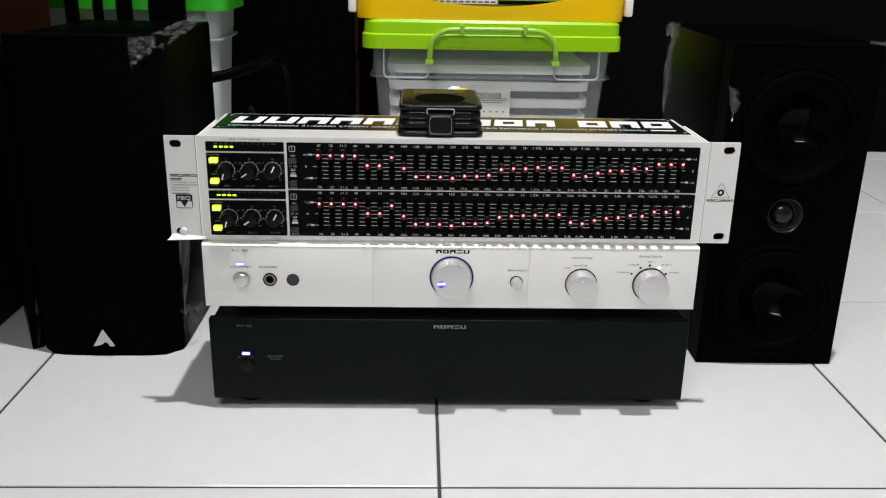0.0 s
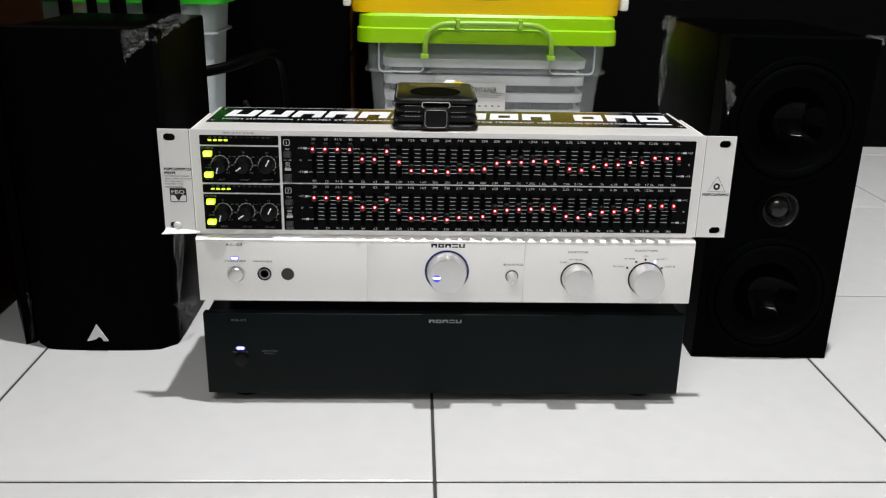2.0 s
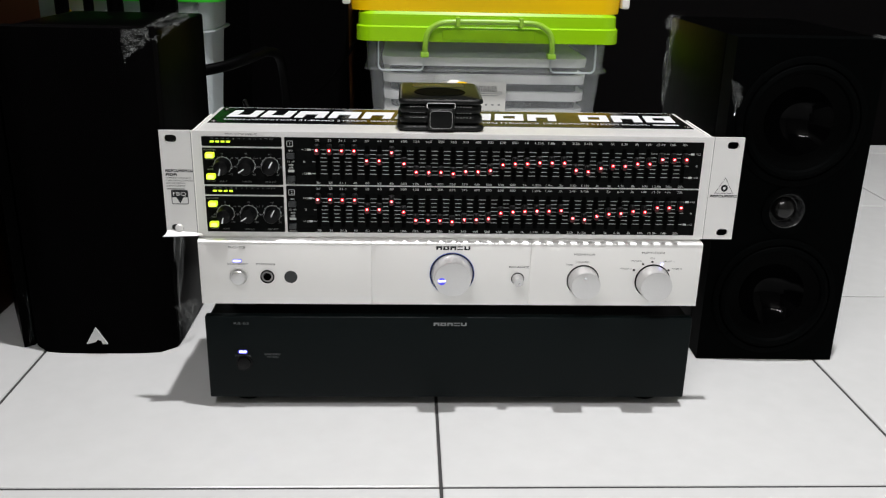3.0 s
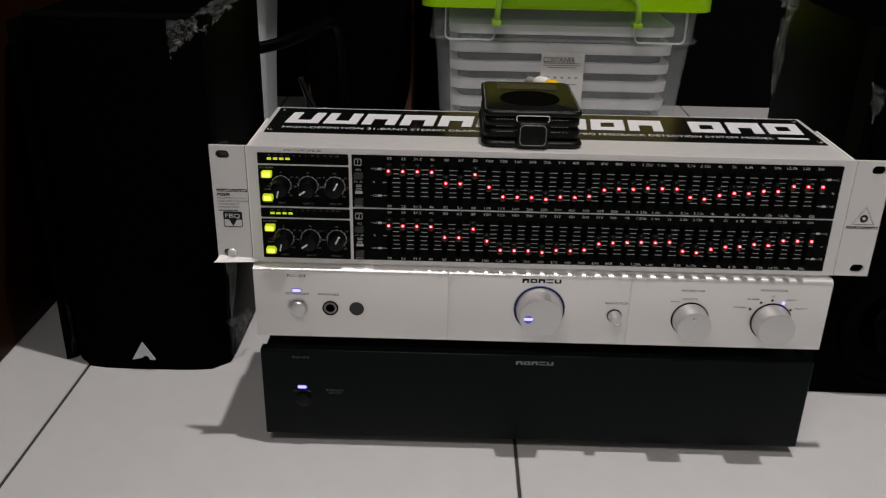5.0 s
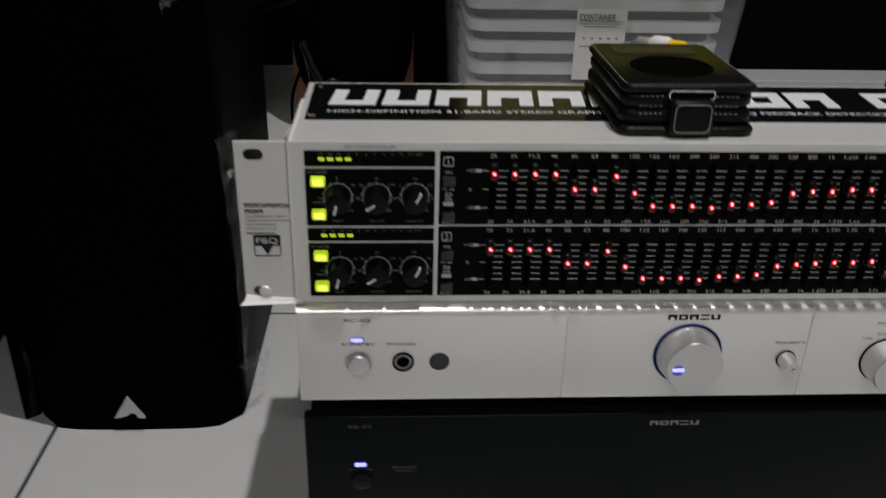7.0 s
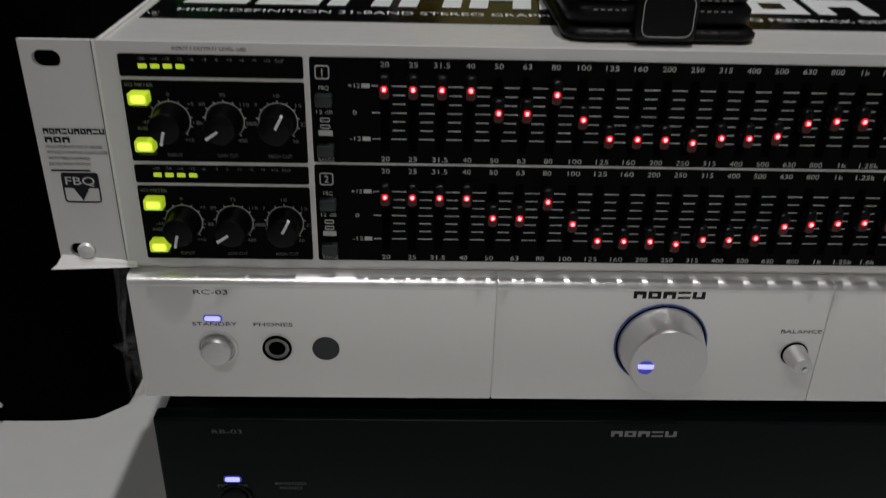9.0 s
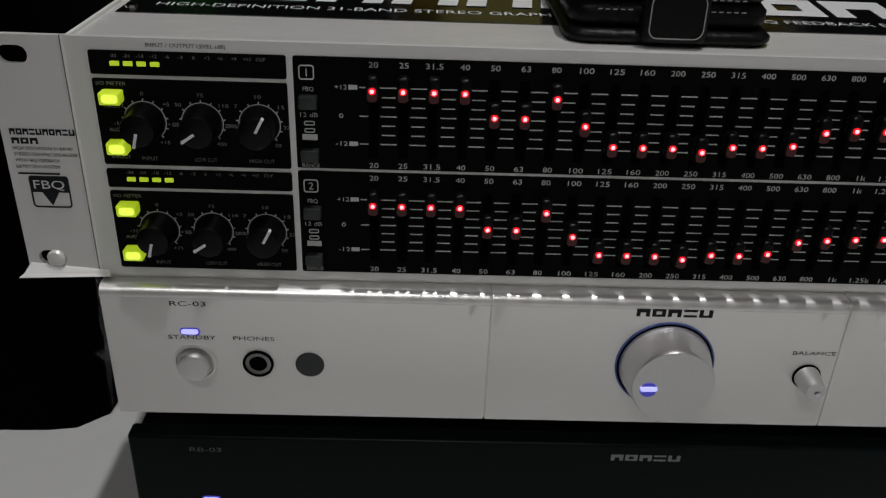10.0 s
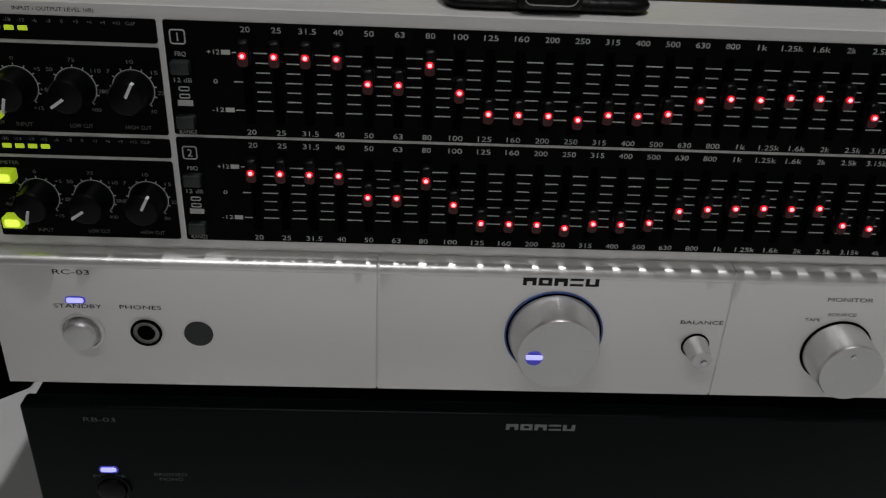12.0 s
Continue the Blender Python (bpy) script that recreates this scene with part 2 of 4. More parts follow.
def frame_xz(bm, cx, cz, w, h, t, y0, y1, r=0.001):
    """A thin rounded outline."""
    o, i = loop_rect(w / 2, h / 2, r, 4), loop_rect(w / 2 - t, h / 2 - t, max(r - t, 0.0001), 4)
    rings = [[(cx + a, y, cz + b) for a, b in p] for p, y in ((o, y0), (o, y1), (i, y1), (i, y0))]
    loft(bm, rings + rings[:1], False)
    return bm


def sweep(bm, pts, radius, seg=10, steps=8):
    """A round cable along a smooth line through the points."""
    P = [Vector(p) for p in pts]
    line = []
    for i in range(len(P) - 1):
        a, b, c, d = P[max(i - 1, 0)], P[i], P[i + 1], P[min(i + 2, len(P) - 1)]
        for k in range(steps):
            t = k / steps
            line.append(0.5 * (2 * b + (c - a) * t + (2 * a - 5 * b + 4 * c - d) * t * t + (3 * b - a - 3 * c + d) * t ** 3))
    line.append(P[-1])
    rings, up = [], Vector((0.13, 0.31, 0.94)).normalized()
    for i, p in enumerate(line):
        d = (line[min(i + 1, len(line) - 1)] - line[max(i - 1, 0)]).normalized()
        s = d.cross(up).normalized()
        u = s.cross(d).normalized()
        rings.append([p + radius * (math.cos(2 * math.pi * k / seg) * s + math.sin(2 * math.pi * k / seg) * u) for k in range(seg)])
    return loft(bm, rings)


def text_into(bm, string, cx, cz, height, width=None, y=0.0, flat=False, thick=0.00012, align="CENTER"):
    """Lettering in the built-in font, standing on a face (or lying, if flat), with capitals of that height."""
    cu = bpy.data.curves.new("lettering", "FONT")
    cu.body, cu.align_x, cu.align_y, cu.size, cu.resolution_u = string, "LEFT", "BOTTOM_BASELINE", 1.0, 3
    ob = bpy.data.objects.new("lettering", cu)
    scene.collection.objects.link(ob)
    me = bpy.data.meshes.new_from_object(ob.evaluated_get(bpy.context.evaluated_depsgraph_get()))
    xs = [v.co.x for v in me.vertices]
    w = (max(xs) - min(xs)) or 1
    s = height / 0.70
    sx = width / w if width else s
    x0 = cx - (min(xs) + w / 2) * sx if align == "CENTER" else cx - min(xs) * sx
    for v in me.vertices:
        px, pz = x0 + v.co.x * sx, cz + (v.co.y - 0.35) * s
        v.co = (px, pz, y) if flat else (px, y, pz)
    bm.from_mesh(me)
    bpy.data.objects.remove(ob)
    bpy.data.curves.remove(cu)
    bpy.data.meshes.remove(me)
    return bm


def bar(bm, cx, cz, w, h, y):
    """A flat printed bar."""
    return bm.faces.new([bm.verts.new((cx + a * w / 2, y, cz + b * h / 2)) for a, b in ((-1, -1), (1, -1), (1, 1), (-1, 1))])


def mark_block(bm, x0, x1, z0, z1, kind, y, lean=0.0, flat=False):
    """One plain block of a maker's mark: a rounded ring, an arch, a trough or a pair of bars."""
    w, h = x1 - x0, z1 - z0
    d, b = w * 0.30, h * 0.30
    cz = (z0 + z1) / 2
    pieces = {"ring": ((x0, x1, z1 - b, z1), (x0, x1, z0, z0 + b), (x0, x0 + d, z0 + b, z1 - b), (x1 - d, x1, z0 + b, z1 - b)),
              "arch": ((x0, x1, z1 - b * 1.6, z1), (x0, x0 + d, z0, z1 - b * 1.6), (x1 - d, x1, z0, z1 - b * 1.6)),
              "trough": ((x0, x1, z0, z0 + b), (x0, x0 + d, z0 + b, z1), (x1 - d, x1, z0 + b, z1)),
              "bars": ((x0, x1, z1 - b, z1), (x0, x1, z0, z0 + b))}[kind]
    for a0, a1, c0, c1 in pieces:
        q = [(a0, c0), (a1, c0), (a1, c1), (a0, c1)]
        bm.faces.new([bm.verts.new((px + lean * (pz - cz), pz, y) if flat else (px + lean * (pz - cz), y, pz)) for px, pz in q])
    return bm


def name_bars(bm, cx, cz, w, h, y, n):
    """A maker's mark as a row of plain blocks."""
    step = w / n
    for i in range(n):
        x0 = cx - w / 2 + i * step
        mark_block(bm, x0 + step * 0.07, x0 + step * 0.93, cz - h / 2, cz + h / 2, ("arch", "ring", "arch", "bars", "trough")[i % 5], y)
    return bm


def B():
    return bmesh.new()


def crumpled(bm, origin, u, v, nu, nv, rough, seed):
    """A creased sheet of film."""
    rnd = random.Random(seed)
    o, u, v = Vector(origin), Vector(u), Vector(v)
    n = u.cross(v).normalized()
    g = [[bm.verts.new(o + u * ((i + rnd.uniform(-.4, .4)) / nu) + v * ((j + rnd.uniform(-.4, .4)) / nv * (1 - 0.62 * i / nu + rnd.uniform(-.12, .12))) + n * rnd.uniform(-rough, rough))
          for j in range(nv + 1)] for i in range(nu + 1)]
    for i in range(nu):
        for j in range(nv):
            bm.faces.new((g[i][j], g[i + 1][j], g[i + 1][j + 1]))
            bm.faces.new((g[i][j], g[i + 1][j + 1], g[i][j + 1]))
    return bm


# ---- the room ----
X0, X1, Y0, Y1 = -1.6, 2.0, -2.2, 1.13


def wall(name, x0, x1, y0, y1, z0, z1, mat, label):
    return tagged(part(name, box(B(), x0, x1, y0, y1, z0, z1), mat), label, "wall", kind="structure")


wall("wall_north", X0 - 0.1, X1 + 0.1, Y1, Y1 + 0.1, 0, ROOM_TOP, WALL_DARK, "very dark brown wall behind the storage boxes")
wall("wall_south", X0 - 0.1, X1 + 0.1, Y0 - 0.1, Y0, 0, ROOM_TOP, WALL_PAINT, "plain pale painted wall of the room")
wall("wall_west", X0 - 0.1, X0, Y0, Y1, 0, ROOM_TOP, WALL_PAINT, "plain pale painted wall of the room")
wall("wall_east", X1, X1 + 0.1, Y0, Y1, 0, ROOM_TOP, WALL_PAINT, "plain pale painted wall of the room")
tagged(part("ceiling", box(B(), X0 - 0.1, X1 + 0.1, Y0 - 0.1, Y1 + 0.1, ROOM_TOP, ROOM_TOP + 0.1), WALL_PAINT), "plain pale painted ceiling", "ceiling", kind="structure")
floor = tagged(part("floor", box(B(), X0 - 0.1, X1 + 0.1, Y0 - 0.1, Y1 + 0.1, -0.1, -0.0012), GROUT), "pale grey glazed floor tiles with thin dark grout lines", "floor", kind="structure")

# dark wooden cabinet along the left
cab = thing("wooden_cabinet", (-0.74, -0.05, 0), "dark brown wooden cabinet side standing on the tiles", "cabinet")
part("side_panel", box(B(), 0.232, 0.25, -0.75, 0.46, 0.0, 0.9, 0.002), WOOD_DARK, cab)
part("side_panel", box(B(), -0.25, -0.232, -0.75, 0.46, 0.0, 0.9, 0.002), WOOD_DARK, cab)
part("back_panel", box(B(), -0.231, 0.231, 0.44, 0.458, 0.0, 0.9), WOOD_DARK, cab)
part("top", box(B(), -0.26, 0.262, -0.77, 0.47, 0.901, 0.925, 0.003), WOOD_DARK, cab)
part("front_panel", box(B(), -0.231, 0.231, -0.748, -0.73, 0.0, 0.9), WOOD_DARK, cab)

# ---- power amplifier ----
FACE = -0.006
amp = thing("power_amplifier", (0, FACE, 0), "black power amplifier with charcoal front standing on the floor tiles", "amplifier")
part("casing", box(B(), -0.2125, 0.2125, 0.008, 0.335, 0.012, 0.0885, 0.001), BLACK_METAL, amp)
bm = box(B(), -0.2155, 0.2155, 0.0, 0.0085, 0.010, 0.0895, 0.0014, 3)
smooth(part("front_panel", bm, AMP_FACE, amp, "charcoal satin front"), 30)
for x, y in ((-0.185, 0.03), (0.185, 0.03), (-0.185, 0.30), (0.185, 0.30)):
    part("foot", lathe(B(), [(0, 0), (0.015, 0), (0.016, 0.012), (0, 0.012)], (x, y, 0), "z", 20), KNOB_BLACK, amp)
ring = part("power_button", lathe(B(), [(0.0075, -0.0005), (0.0075, 0.0008), (0.0066, 0.0010), (0.0064, 0.0002), (0.0060, 0.0002), (0.0058, 0.0022), (0.0050, 0.0026), (0, 0.0024)], (-0.1835, 0, 0.0445)), KNOB_BLACK, amp, "round black push button")
smooth(ring)
part("light_rim", plate_xz(B(), -0.184, 0.0553, 0.0082, 0.0036, 0.0016, -0.0004, 0.0005), LED_HALO, amp, "blue rim of the indicator")
part("power_light", plate_xz(B(), -0.184, 0.0555, 0.0066, 0.0022, 0.0009, -0.0008, 0.0005), LED_BLUE, amp, "lit blue-white indicator")
for word, x, z, h, w in (("POWER", -0.184, 0.0515, 0.0019, 0.014), ("BRIDGED", -0.158, 0.0530, 0.0017, 0.014), ("MONO", -0.158, 0.0503, 0.0017, 0.010), ("RB-03", -0.184, 0.0828, 0.0022, 0.013)):
    part("lettering", text_into(B(), word, x, z, h, w, -0.0002), PRINT_DIM, amp, "small dull grey lettering")
part("maker_mark", name_bars(B(), -0.001, 0.0828, 0.030, 0.0032, -0.0002, 5), PRINT_GREY, amp, "row of plain grey bars")

# ---- preamplifier ----
pre = thing("preamplifier", (0, FACE, 0.0885), "silver preamplifier with round knobs standing on the black amplifier", "amplifier")
zb = 0.0885
part("casing", box(B(), -0.2125, 0.2125, 0.0095, 0.335, 0.1035 - zb, 0.1588 - zb, 0.001), SATIN_SIDE, pre)
for x, y in ((-0.185, 0.04), (0.185, 0.04), (-0.185, 0.30), (0.185, 0.30)):
    part("foot", lathe(B(), [(0, 0), (0.014, 0), (0.015, 0.0148), (0, 0.0148)], (x, y, 0), "z", 20), KNOB_BLACK, pre)
for x in (-0.06985, 0.06695):
    part("joint_strip", box(B(), x - 0.0006, x + 0.0006, 0.0007, 0.0090, 0.1020 - zb, 0.1590 - zb), SATIN_SIDE, pre, "grey line between the front sections")
for a, b in ((-0.2165, -0.0701), (-0.0696, 0.0667), (0.0672, 0.2165)):
    smooth(part("front_panel", box(B(), a, b, 0.0, 0.010, 0.1015 - zb, 0.1558 - zb, 0.0003), SATIN, pre, "satin silver front section"), 30)
    prof = [(0.010, 0.1558), (0.0, 0.1558)] + [(0.0040 - 0.0040 * math.cos(radians(t)), 0.1562 + 0.0038 * math.sin(radians(t))) for t in range(0, 91, 15)] + [(0.010, 0.1600)]
    smooth(part("top_edge", loft(B(), [[(x, y, z - zb) for y, z in prof] for x in (a, b)]), EDGE_METAL, pre, "polished rounded top edge"), 40)


def silver_knob(name, cx, cz, r_hole, r, length, taper=0.94, dot=None, lit=None):
    # no recess is cut: the shade of the gap is a black ring on the face
    hole = part("gap_shade_ring", lathe(B(), [(r_hole, 0.0003), (r_hole, 0.0006), (r * 0.7, 0.0006), (r * 0.7, 0.0003)], (cx, 0, cz - zb), seg=56), GROOVE, pre, "flat black ring for the shaded gap round the knob")
    k = part(name, lathe(B(), [(r, 0.0010), (r * taper, length - 0.0018), (r * taper * 0.992, length - 0.0009), (r * taper * 0.97, length - 0.0001), (r * taper * 0.94, length), (0, length - 0.0003)], (cx, 0, cz - zb), seg=64), KNOB_SILVER, pre)
    smooth(k, 40)
    if lit:
        part("pointer_light", plate_xz(B(), cx + lit[0], cz - zb + lit[1], 0.0064, 0.0020, 0.0008, -length - 0.0006, -length + 0.001), LED_BLUE, k, "lit blue-white pointer")
        part("pointer_dimple", lathe(B(), [(0.0033, 0.0), (0.0031, 0.0003), (0, 0.0002)], (cx + lit[0], -length, cz - zb + lit[1] - 0.0006), seg=24), LED_HALO, k, "blue glowing dimple")
    if dot:
        part("pointer_dimple", lathe(B(), [(0.0013, 0.0), (0.0011, 0.0003), (0, 0.0002)], (cx + dot[0], -length, cz - zb + dot[1]), seg=20), CHROME, k)
    return k


silver_knob("volume_knob", -0.0006, 0.1308, 0.0190, 0.0180, 0.0150, 0.88, lit=(-0.0092, -0.0010))
bm = lathe(B(), [(0.0188, 0.0002), (0.0188, 0.0009), (0.0194, 0.0009), (0.0194, 0.0002)], (-0.0006, 0, 0.1308 - zb), seg=64)
part("light_ring", bm, LED_RING, pre, "thin blue lit ring round the volume knob")
silver_knob("balance_knob", 0.0566, 0.1265, 0.0056, 0.0050, 0.0105, 0.80, dot=(0.0010, -0.0014))
silver_knob("monitor_knob", 0.1138, 0.1254, 0.0142, 0.0134, 0.0155, 0.95, dot=(-0.001, 0.0075))
silver_knob("function_knob", 0.1750, 0.1252, 0.0155, 0.0146, 0.0155, 0.95, dot=None)
k = part("standby_button", lathe(B(), [(0.0062, 0.0008), (0.0062, 0.0042), (0.0056, 0.0050), (0.0040, 0.0054), (0, 0.0055)], (-0.1835, 0, 0.1270 - zb), seg=40), KNOB_SILVER, pre)
smooth(k)
smooth(part("button_collar", lathe(B(), [(0.0084, -0.0004), (0.0083, 0.0008), (0.0074, 0.0012), (0.0070, 0.0004), (0.0062, 0.0003)], (-0.1835, 0, 0.1270 - zb), seg=40), SATIN_SIDE, pre))
j = part("headphone_socket", lathe(B(), [(0.0058, -0.0004), (0.0058, 0.0007), (0.0052, 0.0009), (0.0049, 0.0004), (0.0046, 0.0004), (0.0036, 0.0007), (0.0033, 0.0003), (0.0032, -0.0004)], (-0.1592, 0, 0.1270 - zb), seg=36), GREY_METAL, pre, "steel headphone socket with black rim")
smooth(j)
part("socket_rim", lathe(B(), [(0.0060, 0.0002), (0.0060, 0.0010), (0.0051, 0.0011), (0.0050, 0.0004)], (-0.1592, 0, 0.1270 - zb), seg=36), GROOVE, j)
# depth of the hole is only a black disc
part("socket_hole", lathe(B(), [(0.0034, 0.0006), (0, 0.0006)], (-0.1592, 0, 0.1270 - zb), seg=28), GROOVE, j)
part("remote_sensor", lathe(B(), [(0.0056, -0.0004), (0.0056, 0.0004), (0.0052, 0.0006), (0, 0.0006)], (-0.1392, 0, 0.1268 - zb), seg=36), BUTTON_DARK, pre, "dark smoked round window")
part("light_rim", plate_xz(B(), -0.1843, 0.1411 - zb, 0.0076, 0.0031, 0.0014, -0.0004, 0.0005), LED_HALO, pre, "blue rim of the indicator")
part("standby_light", plate_xz(B(), -0.1843, 0.1412 - zb, 0.0064, 0.0021, 0.0009, -0.0008, 0.0005), LED_BLUE, pre, "lit blue-white indicator")
dots = ((0.1580, 0.1352), (0.1655, 0.1408), (0.1735, 0.1430), (0.1885, 0.1352))
for x, z in dots:
    part("selector_dot", lathe(B(), [(0.0010, 0.0), (0.0010, 0.0002), (0, 0.0002)], (x, 0, z - zb), seg=16), GROOVE, pre)
part("selector_light", lathe(B(), [(0.0012, 0.0), (0.0011, 0.0005), (0, 0.0007)], (0.1822, 0, 0.1408 - zb), seg=16), LED_BLUE, pre, "lit selector dot")
for s, x, z, h, w in (("RC-03", -0.1840, 0.1535, 0.0021, 0.0135), ("STANDBY", -0.1838, 0.1384, 0.0018, 0.0180), ("PHONES", -0.1602, 0.1384, 0.0018, 0.0158),
                      ("BALANCE", 0.0575, 0.1373, 0.0017, 0.0170), ("MONITOR", 0.1138, 0.1493, 0.0018, 0.0180), ("TAPE", 0.1010, 0.1398, 0.0014, 0.0062),
                      ("SOURCE", 0.1122, 0.1424, 0.0014, 0.0115), ("FUNCTION", 0.1735, 0.1513, 0.0018, 0.0195), ("PHONO", 0.1505, 0.1365, 0.0014, 0.0100),
                      ("TUNER", 0.1595, 0.1436, 0.0014, 0.0095), ("CD", 0.1735, 0.1462, 0.0014, 0.0042), ("AUX 1", 0.1880, 0.1436, 0.0014, 0.0090), ("AUX 2", 0.1957, 0.1366, 0.0014, 0.0090)):
    part("lettering", text_into(B(), s, x, z - zb, h, w, -0.00015), PRINT_DARK, pre, "small dark grey lettering")
part("maker_mark", name_bars(B(), 0.0, 0.1542 - zb, 0.0300, 0.0034, -0.00015, 5), PRINT_DARK, pre, "row of plain black bars")

# ---- graphic equalizer ----
EQB = 0.1588
eq = thing("graphic_equalizer", (0, 0, EQB), "silver rack equalizer with red lit sliders on the silver preamplifier", "equalizer")
eq.scale = (1.006, 1.0, 1.015)
ez = lambda z: z - EQB
FT, FB = 0.2505, 0.1622
part("chassis", box(B(), -0.2143, 0.2143, 0.0022, 0.114, 0.0, ez(0.2490), 0.0006), BRUSHED, eq, "brushed aluminium box")


def holed_plate(bm, x0, x1, z0, z1, y0, y1, holes):
    """A plate facing -y with rounded slots cut through it."""
    outer = [(x0, z0), (x1, z0), (x1, z1), (x0, z1)]
    for y in (y0, y1):
        vs = [bm.verts.new((x, y, z)) for x, z in outer]
        es = [bm.edges.new((vs[i], vs[(i + 1) % 4])) for i in range(4)]
        for cx, cz, w, h in holes:
            hv = [bm.verts.new((cx + a, y, cz + b)) for a, b in loop_rect(w / 2, h / 2, h / 2 - 1e-5, 5)]
            es += [bm.edges.new((hv[i], hv[(i + 1) % len(hv)])) for i in range(len(hv))]
        bmesh.ops.triangle_fill(bm, use_beauty=True, edges=es)
    loft(bm, [[(x, y, z) for x, z in outer] for y in (y0, y1)], False)
    for cx, cz, w, h in holes:
        loft(bm, [[(cx + a, y, cz + b) for a, b in loop_rect(w / 2, h / 2, h / 2 - 1e-5, 5)] for y in (y0, y1)], False)
    bmesh.ops.remove_doubles(bm, verts=bm.verts, dist=1e-6)
    return bm


slots = [(s * 0.2322, ez(z), 0.0100, 0.0062) for s in (-1, 1) for z in (0.2438, 0.1683)]
part("faceplate", holed_plate(B(), -0.2413, 0.2413, ez(FB), ez(FT), 0.0, 0.0022, slots), SILVER, eq, "silver faceplate with slotted rack ears")
# ear folds: highlight drawn as a paler strip, shade as a dark line beside it
for s in (-1, 1):
    part("ear_crease", box(B(), s * 0.2150 - 0.0004, s * 0.2150 + 0.0004, -0.0005, 0.001, ez(FB), ez(FT)), EDGE_SATIN, eq, "fold line of the rack ear, paler to show its highlight")
    part("fold_shade", box(B(), s * 0.2157 - 0.0002, s * 0.2157 + 0.0002, -0.0002, 0.001, ez(FB), ez(FT)), PRINT_DIM, eq)
smooth(part("ear_screw", lathe(B(), [(0.0031, -0.0022), (0.0034, 0.0004), (0.0028, 0.0014), (0.0012, 0.0018), (0, 0.0018)], (-0.2308, 0, ez(0.1682)), seg=24), SILVER, eq, "pale screw head in the lower slot"))
# lower lip of the left ear, bent outward
bm = loft(B(), [[(-0.2405, -0.0004, ez(FB + 0.004)), (-0.2405, 0.0018, ez(FB + 0.004)), (-0.212, 0.0018, ez(FB + 0.0015)), (-0.212, -0.0004, ez(FB + 0.0015))],
                [(-0.2425, -0.0030, ez(FB + 0.0008)), (-0.2425, -0.0005, ez(FB + 0.0004)), (-0.212, 0.0, ez(FB + 0.0004)), (-0.212, -0.0010, ez(FB + 0.0006))],
                [(-0.2442, -0.0044, ez(FB - 0.0002)), (-0.2442, -0.0034, ez(FB - 0.0010)), (-0.211, -0.0016, ez(FB - 0.0004)), (-0.211, -0.0026, ez(FB + 0.0002))]])
part("bent_lip", bm, SILVER, eq, "bent lower lip of the rack ear")
# black printed fields, with silver bars between them
fields = (("meter_field", -0.2072, -0.1424, 0.2382, 0.2462), ("knob_field", -0.2072, -0.1424, 0.2062, 0.2368), ("meter_field", -0.2072, -0.1424, 0.1976, 0.2046),
          ("knob_field", -0.2072, -0.1424, 0.1655, 0.1962), ("slider_field", -0.1402, 0.2072, 0.2068, 0.2462), ("slider_field", -0.1402, 0.2072, 0.1655, 0.2056))
for n, a, b, c, d in fields:
    part(n, plate_xz(B(), (a + b) / 2, ez((c + d) / 2), b - a, d - c, 0.0008, -0.0005, 0.001), PANEL, eq, "black printed field")

BANDS = ("20", "25", "31.5", "40", "50", "63", "80", "100", "125", "160", "200", "250", "315", "400", "500", "630", "800", "1k", "1.25k", "1.6k", "2k",
         "2.5k", "3.15k", "4k", "5k", "6.3k", "8k", "10k", "12.5k", "16k", "20k")
STEPS_A = (237, 237, 237, 237, 229, 229, 236, 227, 220, 220, 220, 219, 221, 221, 222, 227, 228, 228, 229, 229, 229, 223, 222, 225, 227, 227, 229, 229, 233, 233, 233)
SX0, PITCH = -0.1135, 0.01016
cap = B()
box(cap, -0.0022, 0.0022, -0.0080, -0.0030, -0.0036, 0.0050, 0.0014, 3)
box(cap, -0.0012, 0.0012, -0.0036, -0.0004, -0.0022, 0.0026)
cap_mesh = slot_mesh = None
